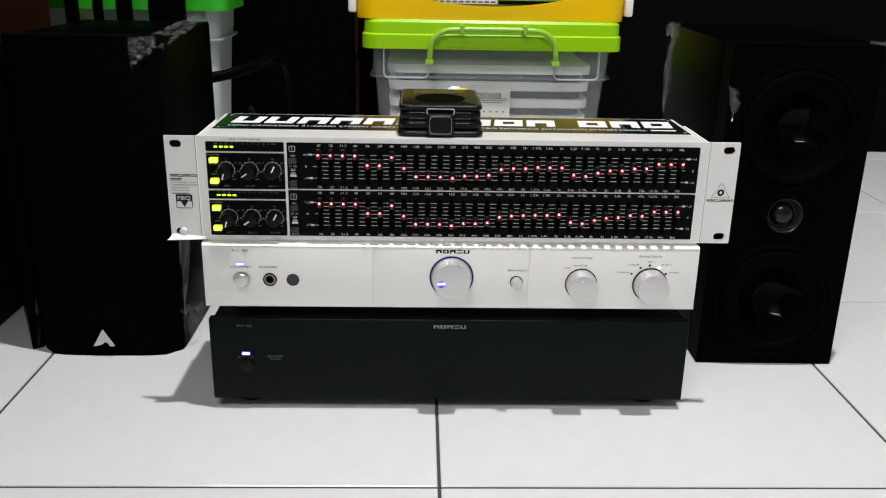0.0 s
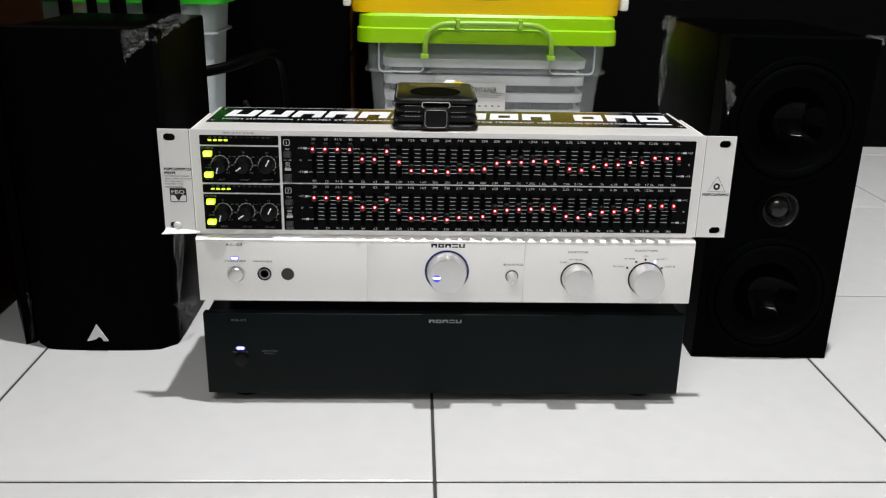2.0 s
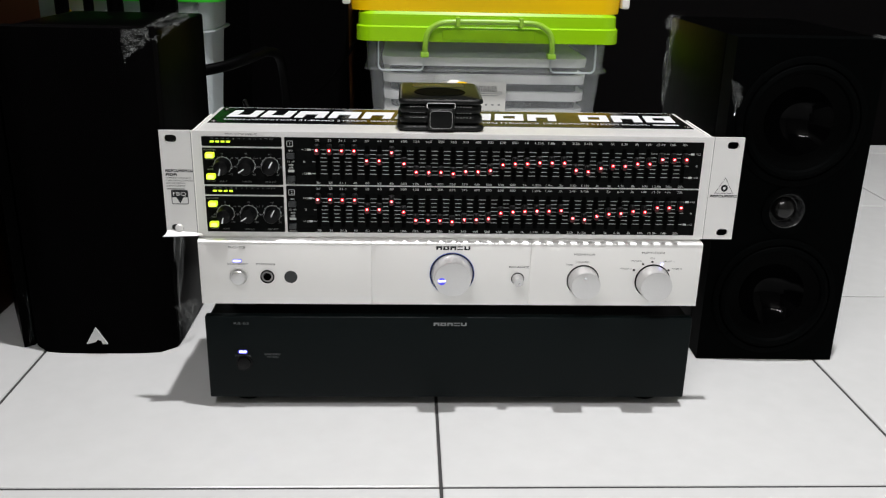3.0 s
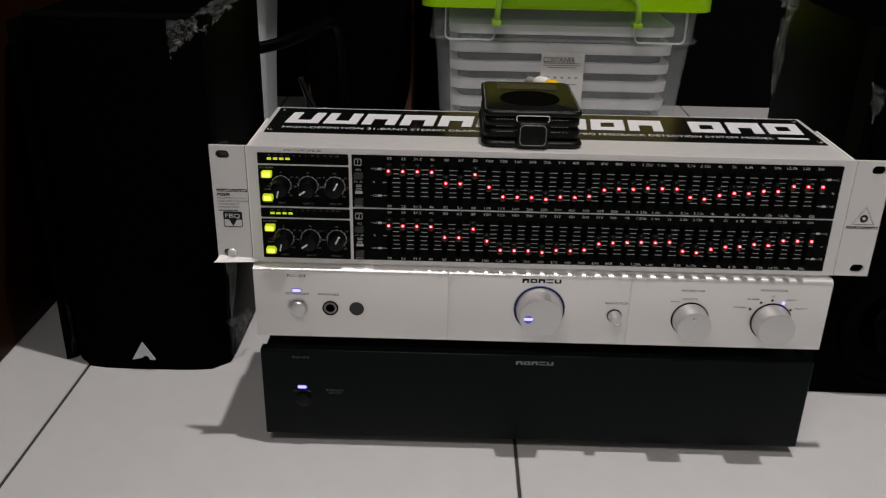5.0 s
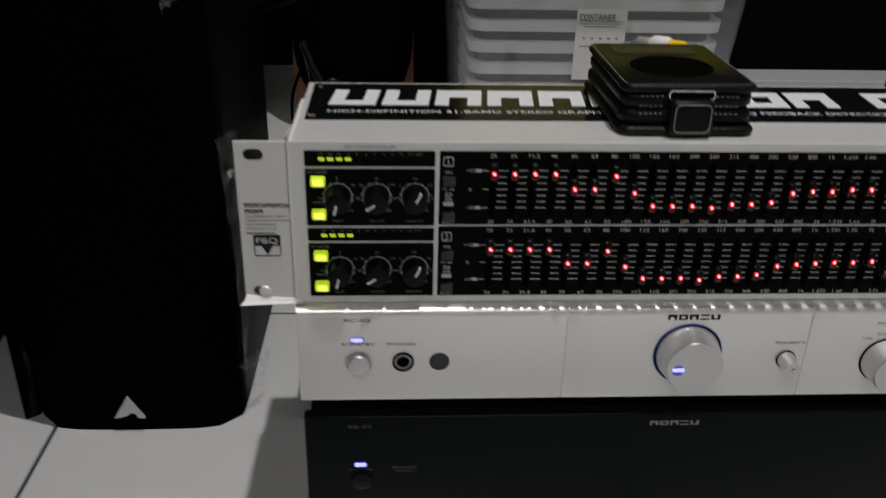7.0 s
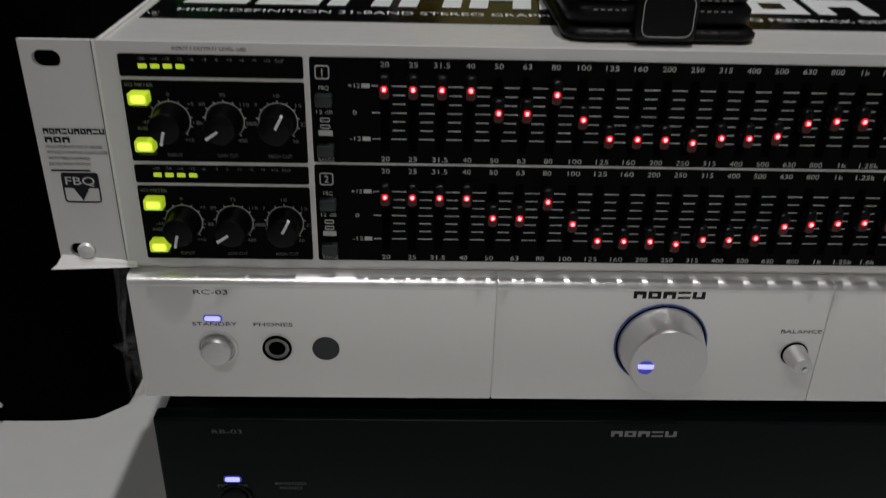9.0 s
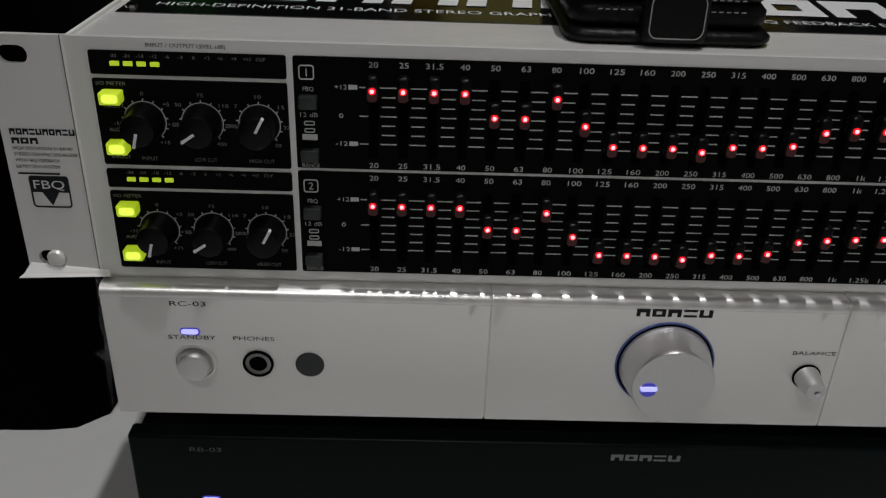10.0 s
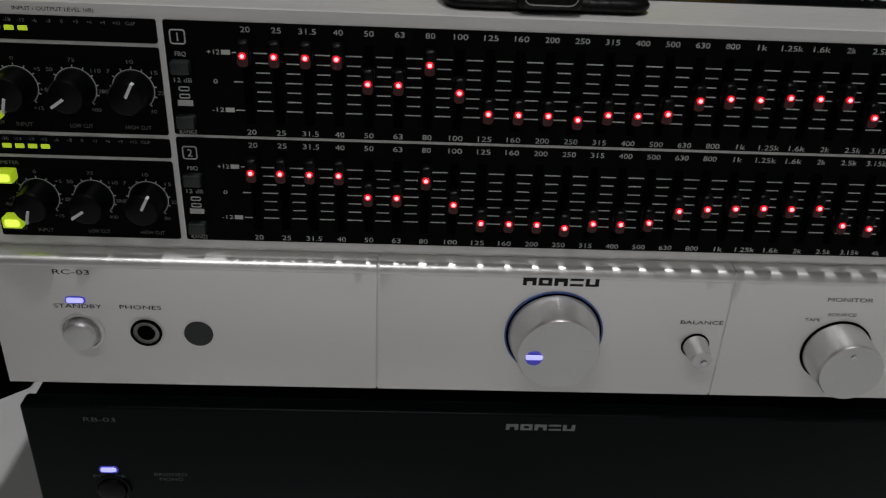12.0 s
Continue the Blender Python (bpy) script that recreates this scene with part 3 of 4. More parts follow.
for row, (zero, top, low) in enumerate(((0.2262, 0.2440, 0.2084), (0.1852, 0.2036, 0.1672))):
    legend, scale_bm = B(), B()
    for i, name in enumerate(BANDS):
        x = SX0 + PITCH * i
        w = min(0.0078, 0.00160 * len(name) - (0.0006 if "." in name else 0))
        text_into(legend, name, x, ez(top), 0.0019, w, -0.00065)
        text_into(legend, name, x, ez(low), 0.0019, w, -0.00065)
        if slot_mesh is None:
            sb = B()
            # slot is not cut; a flat black bar carries its inner shade
            bar(sb, 0, 0, 0.0032, 0.0285, -0.00064)
            sl = part("slider_slot", sb, GROOVE, eq)
            slot_mesh = sl.data
        else:
            sl = new("slider_slot", slot_mesh)
            sl.parent = eq
        sl.location = (x, 0, ez(zero - 0.0005))
        if i < 30:
            for k in range(7):
                long = 0.0056 if k in (0, 3, 6) else 0.0046
                bar(scale_bm, x + PITCH / 2, ez(zero + 0.0100 - k * 0.00333), long, 0.00042, -0.00062)
    for side, x in ((-1, SX0 - 0.0075), (1, SX0 + PITCH * 30 + 0.0075)):
        for k, s in ((0, "+12"), (3, "0"), (6, "-12")):
            z = ez(zero + 0.0100 - k * 0.00333)
            text_into(legend, s, x - 0.0035 if side < 0 else x + 0.0040, z, 0.0016, 0.0014 * len(s), -0.00065)
            bar(scale_bm, x + 0.0042 * -side, z, 0.0030, 0.0004, -0.00062)
            if k != 3:
                bar(scale_bm, x + 0.0006 * -side, z, 0.0030, 0.0016, -0.00062)
    for s, z in (("FBQ", 0.2352), ("12 dB", 0.2262), ("RANGE", 0.2078)):
        text_into(legend, s, -0.1354, ez(z - 0.0410 * row), 0.0015, 0.0012 * len(s), -0.00065)
    text_into(legend, str(row + 1), -0.1358, ez(0.2408 - 0.0408 * row), 0.0028, None, -0.00065)
    frame_xz(legend, -0.1358, ez(0.2408 - 0.0408 * row), 0.0052, 0.0050, 0.0004, -0.0007, -0.0005)
    for dz, t in ((0.2232, 1), (0.2206, 0)):
        frame_xz(legend, -0.1354, ez(dz - 0.0410 * row), 0.0036, 0.0016, 0.00035, -0.0007, -0.0005, 0.0005)
    bar(legend, -0.1354, ez(0.2182 - 0.0410 * row), 0.0052, 0.0021, -0.00062)
    part("slider_legend", legend, PRINT_WHITE, eq, "white band and level lettering")
    part("level_scale", scale_bm, PRINT_WHITE, eq, "fine white level lines between the sliders")
    for i in range(31):
        z = STEPS_A[i] * 0.001 - 0.0411 * row + (0.0006 if row and i in (17, 20, 25, 26) else 0)
        if cap_mesh is None:
            s = smooth(part("slider", cap, KNOB_BLACK, eq), 30)
            cap_mesh = s.data
            lens = part("led", plate_xz(B(), 0, 0.0004, 0.0023, 0.0022, 0.0010, -0.0086, -0.0076), LED_RED, s)
            core = part("led_core", plate_xz(B(), 0, 0.0004, 0.0013, 0.0013, 0.0006, -0.0089, -0.0086), LED_CORE, s)
            # added glowing plate: red spill of the LED, not a separate part of the cap
            window = part("led_bleed", plate_xz(B(), 0, -0.0008, 0.0034, 0.0050, 0.0012, -0.0082, -0.0078), LED_GLOW, s)
            led_mesh, core_mesh, bleed_mesh = lens.data, core.data, window.data
        else:
            s = new("slider", cap_mesh)
            s.parent = eq
            for n, me in (("led", led_mesh), ("led_core", core_mesh), ("led_bleed", bleed_mesh)):
                new(n, me).parent = s
        s.location = (SX0 + PITCH * i, 0, ez(z))
        if i == 0 and row == 0:
            tagged(s, "black slider cap with a lit red dot")

# rotary knobs, buttons and meters of each channel
knob_bm = lathe(B(), [(0.0067, 0.0006), (0.0066, 0.0022), (0.0062, 0.0030), (0.0059, 0.0096), (0.0055, 0.0106), (0.0046, 0.0110), (0, 0.0111)], (0, 0, 0), seg=36)
kmesh = None
for row in (0, 1):
    dz = -0.0408 * row
    tick, lower = B(), B()
    for j, (x, ang, ticks, low) in enumerate(((-0.1912, 195, ("0", "-5", "-10", "+5", "+10", "+15"), "INPUT"), (-0.1718, 235, ("75", "50", "25", "110", "200", "400"), "LOW CUT"), (-0.1524, 28, ("10", "7", "3.5", "15", "22", "30"), "HIGH CUT"))):
        z = ez(0.2222 + dz)
        if kmesh is None:
            kn = smooth(part("rotary_knob", knob_bm, KNOB_BLACK, eq, "small black rotary knob with a white pointer"))
            kmesh = kn.data
            pt = part("pointer", box(B(), -0.00048, 0.00048, -0.0114, -0.0090, 0.0008, 0.0060), LABEL_WHITE, kn)
            pmesh = pt.data
        else:
            kn = new("rotary_knob", kmesh)
            kn.parent = eq
            pt = new("pointer", pmesh)
            pt.parent = kn
        kn.matrix_basis = pose(x, 0, z, 0, ang, 0)
        for k in range(11):
            a = radians(-135 + 27 * k)
            p, q = 0.0070, 0.0080
            d, n = Vector((math.sin(a), 0, math.cos(a))), Vector((math.cos(a), 0, -math.sin(a))) * 0.0002
            c = Vector((x, -0.00062, z))
            tick.faces.new([tick.verts.new(v) for v in (c + d * p - n, c + d * p + n, c + d * q + n, c + d * q - n)])
        arc = [(x + r * math.sin(radians(t)), z + r * math.cos(radians(t))) for r in (0.0069, 0.0072) for t in range(-135, 136, 9)]
        for i in range(30):
            tick.faces.new([tick.verts.new((arc[m][0], -0.00061, arc[m][1])) for m in (i, i + 1, 31 + i + 1, 31 + i)])
        for s, a in zip(ticks, (0, -50, -95, 50, 95, 140)):
            text_into(lower, s, x + 0.0100 * math.sin(radians(a)) * (0.92 if abs(a) > 90 else 1), z + 0.0097 * math.cos(radians(a)), 0.0013, 0.0011 * len(s), -0.00065)
        text_into(lower, low, x, ez(0.2088 + dz), 0.0014, 0.0011 * len(low), -0.00065)
    for s, z in (("I/O METER", 0.2352), ("IN/OUT", 0.2274), ("AUDIO", 0.2190), ("IN/OUT", 0.2092)):
        text_into(lower, s, -0.2010, ez(z + dz), 0.0013, 0.0011 * len(s), -0.00065)
    part("dial_scale", tick, PRINT_WHITE, eq, "white dial ticks")
    part("dial_legend", lower, PRINT_GREY, eq, "small grey dial lettering")
    for z in (0.2312, 0.2136):
        b = smooth(part("lit_button", box(B(), -0.2042, -0.1972, -0.0058, -0.0004, ez(z + dz) - 0.0021, ez(z + dz) + 0.0021, 0.0006), LED_GREEN, eq, "lime green lit push button"), 30)
        part("lit_centre", plate_xz(B(), -0.2004, ez(z + dz) + 0.0002, 0.0052, 0.0029, 0.0011, -0.0061, -0.0057), LED_GREEN_CORE, b)
    for z in (0.2312, 0.2122):
        smooth(part("push_button", box(B(), -0.1384, -0.1322, -0.0045, -0.0004, ez(z + dz) - 0.0022, ez(z + dz) + 0.0022, 0.0006), BUTTON_DARK, eq, "smoke grey push button"), 30)
    mz = 0.2424 if row == 0 else 0.2012
    marks = B()
    for i, s in enumerate(("-30", "-24", "-18", "-12", "-6", "-3", "0", "+3", "+6", "+9", "+12", "CLIP")):
        text_into(marks, s, -0.1990 + 0.0044 * i, ez(mz + 0.0022), 0.0011, 0.0008 * len(s), -0.00065)
    part("meter_legend", marks, PRINT_GREY, eq)
    for i in range(4):
        part("meter_light", plate_xz(B(), -0.1988 + 0.0044 * i, ez(mz - 0.0004), 0.0030, 0.0015, 0.0002, -0.0009, -0.0004), LED_GREEN, eq, "lit lime meter segment")
bm = text_into(B(), "INPUT / OUTPUT LEVEL (dB)", -0.1750, ez(0.2483), 0.0013, 0.0260, -0.0002)
part("meter_title", bm, PRINT_DARK, eq)
# printing on the ears
bm = B()
for i, (w, z, h) in enumerate(((0.0225, 0.2172, 0.0022), (0.0095, 0.2139, 0.0022))):
    name_bars(bm, -0.2385 + w / 2, ez(z), w, h, -0.0002, 10 if i == 0 else 3)
for s, z, w in (("HIGH DEFINITION 31-BAND", 0.2112, 0.0205), ("STEREO GRAPHIC EQUALIZER", 0.2090, 0.0220), ("WITH FBQ FEEDBACK", 0.2067, 0.0155), ("DETECTION SYSTEM", 0.2044, 0.0150)):
    text_into(bm, s, -0.2383, ez(z), 0.0012, w, -0.0002, align="LEFT")
bar(bm, -0.2310, ez(0.2018), 0.0145, 0.0007, -0.0002)
part("ear_print", bm, PRINT_DARK, eq, "small dark lettering on the rack ear")
bm = B()
plate_xz(bm, -0.2282, ez(0.1978), 0.0138, 0.0062, 0.0010, -0.0002, 0.0006)
frame_xz(bm, -0.2282, ez(0.1948), 0.0138, 0.0120, 0.0005, -0.0003, 0.0005, 0.0014)
bm.faces.new([bm.verts.new((-0.2282 + a, -0.0003, ez(0.1948) + b)) for a, b in ((-0.0030, 0.0), (0.0, -0.0052), (0.0030, 0.0))])
badge = part("ear_badge", bm, PRINT_DARK, eq, "dark framed badge with white letters")
part("badge_letters", text_into(B(), "FBQ", -0.2282, ez(0.1978), 0.0032, 0.0108, -0.0005), SILVER, badge)
bm = B()
tri = lambda r: [(r * math.cos(radians(a)), r * math.sin(radians(a))) for a in (90, 210, 330)]
for a, b in ((0, 1), (1, 2), (2, 0)):
    o, i = tri(0.0092), tri(0.0086)
    bm.faces.new([bm.verts.new((0.2290 + p[0], -0.0002, ez(0.2075) + p[1])) for p in (o[a], o[b], i[b], i[a])])
lathe(bm, [(0.0030, 0.0002), (0.0012, 0.0002)], (0.2290, 0, ez(0.2075)), seg=20)
name_bars(bm, 0.2290, ez(0.2005), 0.0235, 0.0020, -0.0002, 9)
part("maker_mark", bm, PRINT_DARK, eq, "dark triangle outline above plain bars")
for s in (-1, 1):
    rail = [(s * 0.2166, ez(0.2474)), (s * 0.2150, ez(0.2502)), (s * 0.2136, ez(0.2502)), (s * 0.2136, ez(0.2474))]
    part("side_rail", loft(B(), [[(x, y, z) for x, z in rail] for y in (0.0024, 0.075)]), EDGE_SATIN, eq, "bright folded side flange")
# glossy label strip on the lid
TOP = ez(0.2490)
top_label = part("top_label", box(B(), -0.2105, 0.2105, 0.040, 0.110, TOP, TOP + 0.0004), LABEL_BLACK, eq, "glossy black label strip on the lid")
STEP = 0.0297
MARKS = ("trough", "trough", "arch", "arch", "arch", "ring", "arch", "arch", "ring", "arch", "ring", "arch", "ring")
for i, kind in enumerate(MARKS):
    cx = -0.2000 + STEP * (i + 0.5) if i < 10 else 0.1150 + 0.030 * (i - 9.5)
    part("title_block", mark_block(B(), cx - STEP * 0.44, cx + STEP * 0.44, 0.0655, 0.0960, kind, TOP + 0.0007, 0.10, True), LABEL_WHITE, top_label, "plain white block of the label title")
bm = text_into(B(), "HIGH-DEFINITION 31-BAND STEREO GRAPHIC EQUALIZER", -0.199, 0.0545, 0.0050, 0.200, TOP + 0.0006, True, align="LEFT")
text_into(bm, "WITH FBQ FEEDBACK DETECTION SYSTEM MODEL", 0.0045, 0.0545, 0.0050, 0.170, TOP + 0.0006, True, align="LEFT")
bm.faces.new([bm.verts.new((x, y, TOP + 0.0006)) for x, y in ((0.178, 0.0525), (0.201, 0.0525), (0.201, 0.0565), (0.178, 0.0565))])
part("subtitle", bm, LABEL_WHITE, top_label, "line of small white lettering")
for x in (-0.207, 0.207):
    for y in (0.048, 0.105):
        smooth(part("lid_screw", lathe(B(), [(0.0024, 0), (0.0022, 0.0010), (0.0012, 0.0014), (0, 0.0013)], (x, y, TOP + 0.0003), "z", 16), CHROME, eq))

# ---- leather player case on the equalizer ----
CZ = 0.2508
case = thing("player_case", (-0.0120, 0.064, CZ), "black stitched leather case of a music player lying on the equalizer", "case")
case.scale = (1.05, 1.04, 1.07)


def slab(bm, hx, hy, r, z0, z1, ch, dy=0.0, ny=6):
    lv = ((z0, -ch), (z0 + ch, 0), (z1 - ch, 0), (z1, -ch))
    return loft(bm, [[(a, b + dy, z) for a, b in loop_rect(hx + o, hy + o, max(r + o, 0.0005), ny)] for z, o in lv])


smooth(part("back_flap", slab(B(), 0.0350, 0.0470, 0.008, 0.0, 0.0042, 0.0015, -0.001), LEATHER, case), 50)
smooth(part("lower_body", slab(B(), 0.0335, 0.0445, 0.008, 0.0043, 0.0125, 0.0022), LEATHER, case), 50)
smooth(part("upper_body", slab(B(), 0.0330, 0.0435, 0.008, 0.0122, 0.0205, 0.0022), LEATHER, case), 50)
smooth(part("front_cover", slab(B(), 0.0340, 0.0450, 0.007, 0.0204, 0.0244, 0.0012), LEATHER, case), 50)
part("wheel_opening", lathe(B(), [(0.0215, 0.0246), (0.0208, 0.0251), (0.0198, 0.0246), (0.0060, 0.0246), (0.0056, 0.0248), (0, 0.0248)], (0, -0.008, 0), "z", 40), CONE, case, "round control wheel opening")
part("screen_window", box(B(), -0.0225, 0.0225, 0.020, 0.0375, 0.0240, 0.02455, 0.0001), SCREEN_GLOSS, case, "dull glossy screen window")
bm = B()
for hx, hy, z in ((0.0322, 0.0432, 0.0246),):
    pts = loop_rect(hx, hy, 0.006, 10)
    for i in range(len(pts)):
        a, b = Vector((*pts[i], z)), Vector((*pts[(i + 1) % len(pts)], z))
        n = max(1, int((b - a).length / 0.0028))
        for k in range(n):
            p, q = a.lerp(b, (k + 0.15) / n), a.lerp(b, (k + 0.75) / n)
            w = (q - p).cross(Vector((0, 0, 1))).normalized() * 0.00022 if (q - p).length > 1e-5 else Vector((0.0002, 0, 0))
            bm.faces.new([bm.verts.new(v) for v in (p - w, q - w, q + w, p + w)])
for z, y in ((0.0105, -0.04465), (0.0140, -0.04365), (0.0188, -0.04365)):
    for k in range(20):
        x = -0.024 + k * 0.0025
        if abs(x) > 0.0115:
            bar(bm, x, z, 0.0015, 0.0004, y - 0.0001)
part("stitching", bm, STITCH, case, "pale grey stitching")
smooth(part("strap", box(B(), -0.0108, 0.0108, -0.0520, -0.0440, 0.0010, 0.0185, 0.0026, 3), LEATHER, case, "black leather closing strap with a press stud"), 50)
part("strap_stitching", frame_xz(B(), 0.0, 0.0100, 0.0180, 0.0140, 0.00035, -0.05225, -0.0518, 0.003), STITCH, case, "grey stitched outline")
frame_bm = frame_xz(B(), 0.0, 0.0200, 0.0230, 0.0048, 0.0007, -0.0464, -0.0430, 0.0018)
part("dock_opening", frame_bm, CHROME, case, "chrome rim of the connector opening")

# plugs and grey cable behind the case
plug = thing("audio_plug", (0.006, 0.1310, 0.2664), "white and yellow audio plug on a pale cable behind the case", "plug")
def lay(ob, x, z):
    ob.matrix_basis = pose(x, 0, z, 0, 90, 0)


plug.rotation_euler = (0, radians(-6), radians(-58))
lay(smooth(part("white_sleeve", lathe(B(), [(0, 0), (0.0040, 0), (0.0052, 0.003), (0.0052, 0.012), (0.0042, 0.016), (0, 0.016)], (0, 0, 0), "z", 20), WHITE_PLASTIC, plug)), -0.010, 0.005)
lay(smooth(part("yellow_sleeve", lathe(B(), [(0, 0), (0.0044, 0), (0.0046, 0.0085), (0.0030, 0.0120), (0, 0.0120)], (0, 0, 0), "z", 20), YELLOW, plug)), 0.0062, 0.0042)
lay(smooth(part("grey_sleeve", lathe(B(), [(0, 0), (0.0040, 0), (0.0040, 0.0070), (0.0028, 0.0090), (0, 0.0090)], (0, 0, 0), "z", 20), CABLE_GREY, plug)), -0.021, 0.0045)
bm = sweep(B(), [(-0.020, 0, 0.0045), (-0.027, 0.002, 0.002), (-0.034, 0.008, -0.012), (-0.036, 0.012, -0.05), (-0.030, 0.03, -0.16), (-0.02, 0.06, -0.2630)], 0.0024)
smooth(part("cord", bm, CABLE_GREY, plug, "pale grey cord"), 60)
cord = tagged(smooth(part("pale_cable", sweep(B(), [(-0.115, 0.136, 0.004), (-0.110, 0.130, 0.15), (-0.098, 0.122, 0.236), (-0.080, 0.121, 0.2440), (-0.060, 0.121, 0.2450), (-0.042, 0.124, 0.236), (0.0, 0.18, 0.15), (0.02, 0.24, 0.004), (0.08, 0.36, 0.004)], 0.0032), CABLE_GREY), 60), "pale grey cable looping behind the equalizer", "cable")


# ---- loudspeakers ----
def film_sheets(sp, specs):
    for i, (o, u, v, nu, nv, r) in enumerate(specs):
        part("wrapping_film", crumpled(B(), o, u, v, nu, nv, r, 11 + i), FILM, sp, "torn clear wrapping film")


# grilled loudspeaker
W, H, D = 0.146, 0.322, 0.215
spl = thing("bookshelf_speaker", (-0.3465, 0.107, 0), "black bookshelf loudspeaker with cloth grille and torn clear film", "speaker")
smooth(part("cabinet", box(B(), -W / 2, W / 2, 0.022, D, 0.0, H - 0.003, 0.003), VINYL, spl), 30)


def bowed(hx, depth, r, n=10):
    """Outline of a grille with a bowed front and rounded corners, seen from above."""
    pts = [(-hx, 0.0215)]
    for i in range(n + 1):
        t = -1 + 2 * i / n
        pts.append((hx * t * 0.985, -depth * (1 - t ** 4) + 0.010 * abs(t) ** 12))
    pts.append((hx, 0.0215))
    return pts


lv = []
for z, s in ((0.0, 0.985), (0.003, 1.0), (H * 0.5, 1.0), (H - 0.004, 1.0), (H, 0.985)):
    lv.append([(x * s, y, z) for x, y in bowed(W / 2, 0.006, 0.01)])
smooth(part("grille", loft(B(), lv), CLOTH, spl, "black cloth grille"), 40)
bm = B()
pts = [(-0.0105, -0.007), (0.0, 0.011), (0.0105, -0.007), (0.006, -0.0066), (0.0045, -0.0030), (0.0015, -0.0022), (-0.001, -0.0045), (-0.005, -0.0058)]
loft(bm, [[(x - 0.0045, y, 0.0185 + z) for x, z in pts] for y in (-0.0085, -0.0055)])
part("badge", bm, BADGE, spl, "small white triangular badge")
film_sheets(spl, (((0.050, -0.0085, 0.3215), (0.023, 0.005, 0.001), (0.001, -0.001, -0.028), 10, 9, 0.0022), ((0.066, 0.004, 0.3235), (0.006, 0.165, 0.007), (0.009, 0.002, -0.016), 22, 6, 0.0035),
                  ((0.075, 0.000, 0.050), (0.012, 0.03, 0), (0.006, 0.02, -0.048), 8, 8, 0.004), ((0.0735, 0.006, 0.215), (0.009, 0.020, 0), (0.003, 0, -0.190), 4, 18, 0.0022),
                  ((-0.075, 0.004, 0.055), (-0.004, 0.05, 0), (-0.003, 0, -0.053), 6, 8, 0.003)))

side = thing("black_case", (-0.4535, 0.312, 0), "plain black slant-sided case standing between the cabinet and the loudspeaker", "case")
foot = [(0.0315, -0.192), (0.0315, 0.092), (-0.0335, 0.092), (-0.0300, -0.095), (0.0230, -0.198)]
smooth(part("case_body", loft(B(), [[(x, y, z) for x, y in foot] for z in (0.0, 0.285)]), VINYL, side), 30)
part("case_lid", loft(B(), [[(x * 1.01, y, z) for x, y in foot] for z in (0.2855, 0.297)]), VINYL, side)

# open loudspeaker
W2, H2, D2 = 0.141, 0.326, 0.225
spr = thing("bookshelf_speaker", (0.3300, 0.0915, 0), "black bookshelf loudspeaker with two uncovered woofers and a tweeter", "speaker")
spr.rotation_euler = (0, 0, radians(-1.0))
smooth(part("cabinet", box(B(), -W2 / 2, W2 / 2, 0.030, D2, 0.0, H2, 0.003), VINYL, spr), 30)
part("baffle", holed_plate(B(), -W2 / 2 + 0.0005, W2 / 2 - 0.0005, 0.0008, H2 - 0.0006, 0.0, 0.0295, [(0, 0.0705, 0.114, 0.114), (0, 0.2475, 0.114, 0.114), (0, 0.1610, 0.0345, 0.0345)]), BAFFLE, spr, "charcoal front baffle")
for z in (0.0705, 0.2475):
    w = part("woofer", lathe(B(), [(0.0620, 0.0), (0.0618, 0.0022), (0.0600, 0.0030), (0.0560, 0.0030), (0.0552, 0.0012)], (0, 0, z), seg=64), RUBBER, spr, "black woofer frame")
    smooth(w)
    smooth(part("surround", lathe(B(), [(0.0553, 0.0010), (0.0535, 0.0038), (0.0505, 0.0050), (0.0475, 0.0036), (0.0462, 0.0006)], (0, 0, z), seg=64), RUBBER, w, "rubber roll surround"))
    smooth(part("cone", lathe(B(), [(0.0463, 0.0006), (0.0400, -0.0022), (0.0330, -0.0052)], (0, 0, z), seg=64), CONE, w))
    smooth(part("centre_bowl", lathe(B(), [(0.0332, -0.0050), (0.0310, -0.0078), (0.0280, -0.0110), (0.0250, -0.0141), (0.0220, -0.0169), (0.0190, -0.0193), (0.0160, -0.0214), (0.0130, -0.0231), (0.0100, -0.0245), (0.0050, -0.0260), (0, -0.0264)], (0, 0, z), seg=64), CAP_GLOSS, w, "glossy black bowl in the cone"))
    for a in (45, 135, 225, 315):
        part("screw", lathe(B(), [(0.0026, 0.0), (0.0024, 0.0008), (0, 0.0006)], (0.0578 * math.cos(radians(a)), -0.003, z + 0.0578 * math.sin(radians(a))), seg=12), RUBBER, w)
tw = smooth(part("tweeter", lathe(B(), [(0.0250, 0.0), (0.0248, 0.0014), (0.0230, 0.0018), (0.0185, 0.0012), (0.0172, 0.0006)], (0, 0, 0.1610), seg=48), BAFFLE, spr, "round tweeter plate"))
smooth(part("tweeter_ring", lathe(B(), [(0.0174, 0.0008), (0.0166, 0.0002), (0.0150, -0.0030), (0.0138, -0.0058), (0.0128, -0.0075), (0.0110, -0.0078)], (0, 0, 0.1610), seg=48), TWEETER_GREY, tw, "dark grey waveguide ring"))
smooth(part("dome", lathe(B(), [(0.0124, -0.0077), (0.0105, -0.0030), (0.0060, 0.0000), (0, 0.0010)], (0, 0, 0.1610), seg=40), DOME, tw, "glossy black dome"))
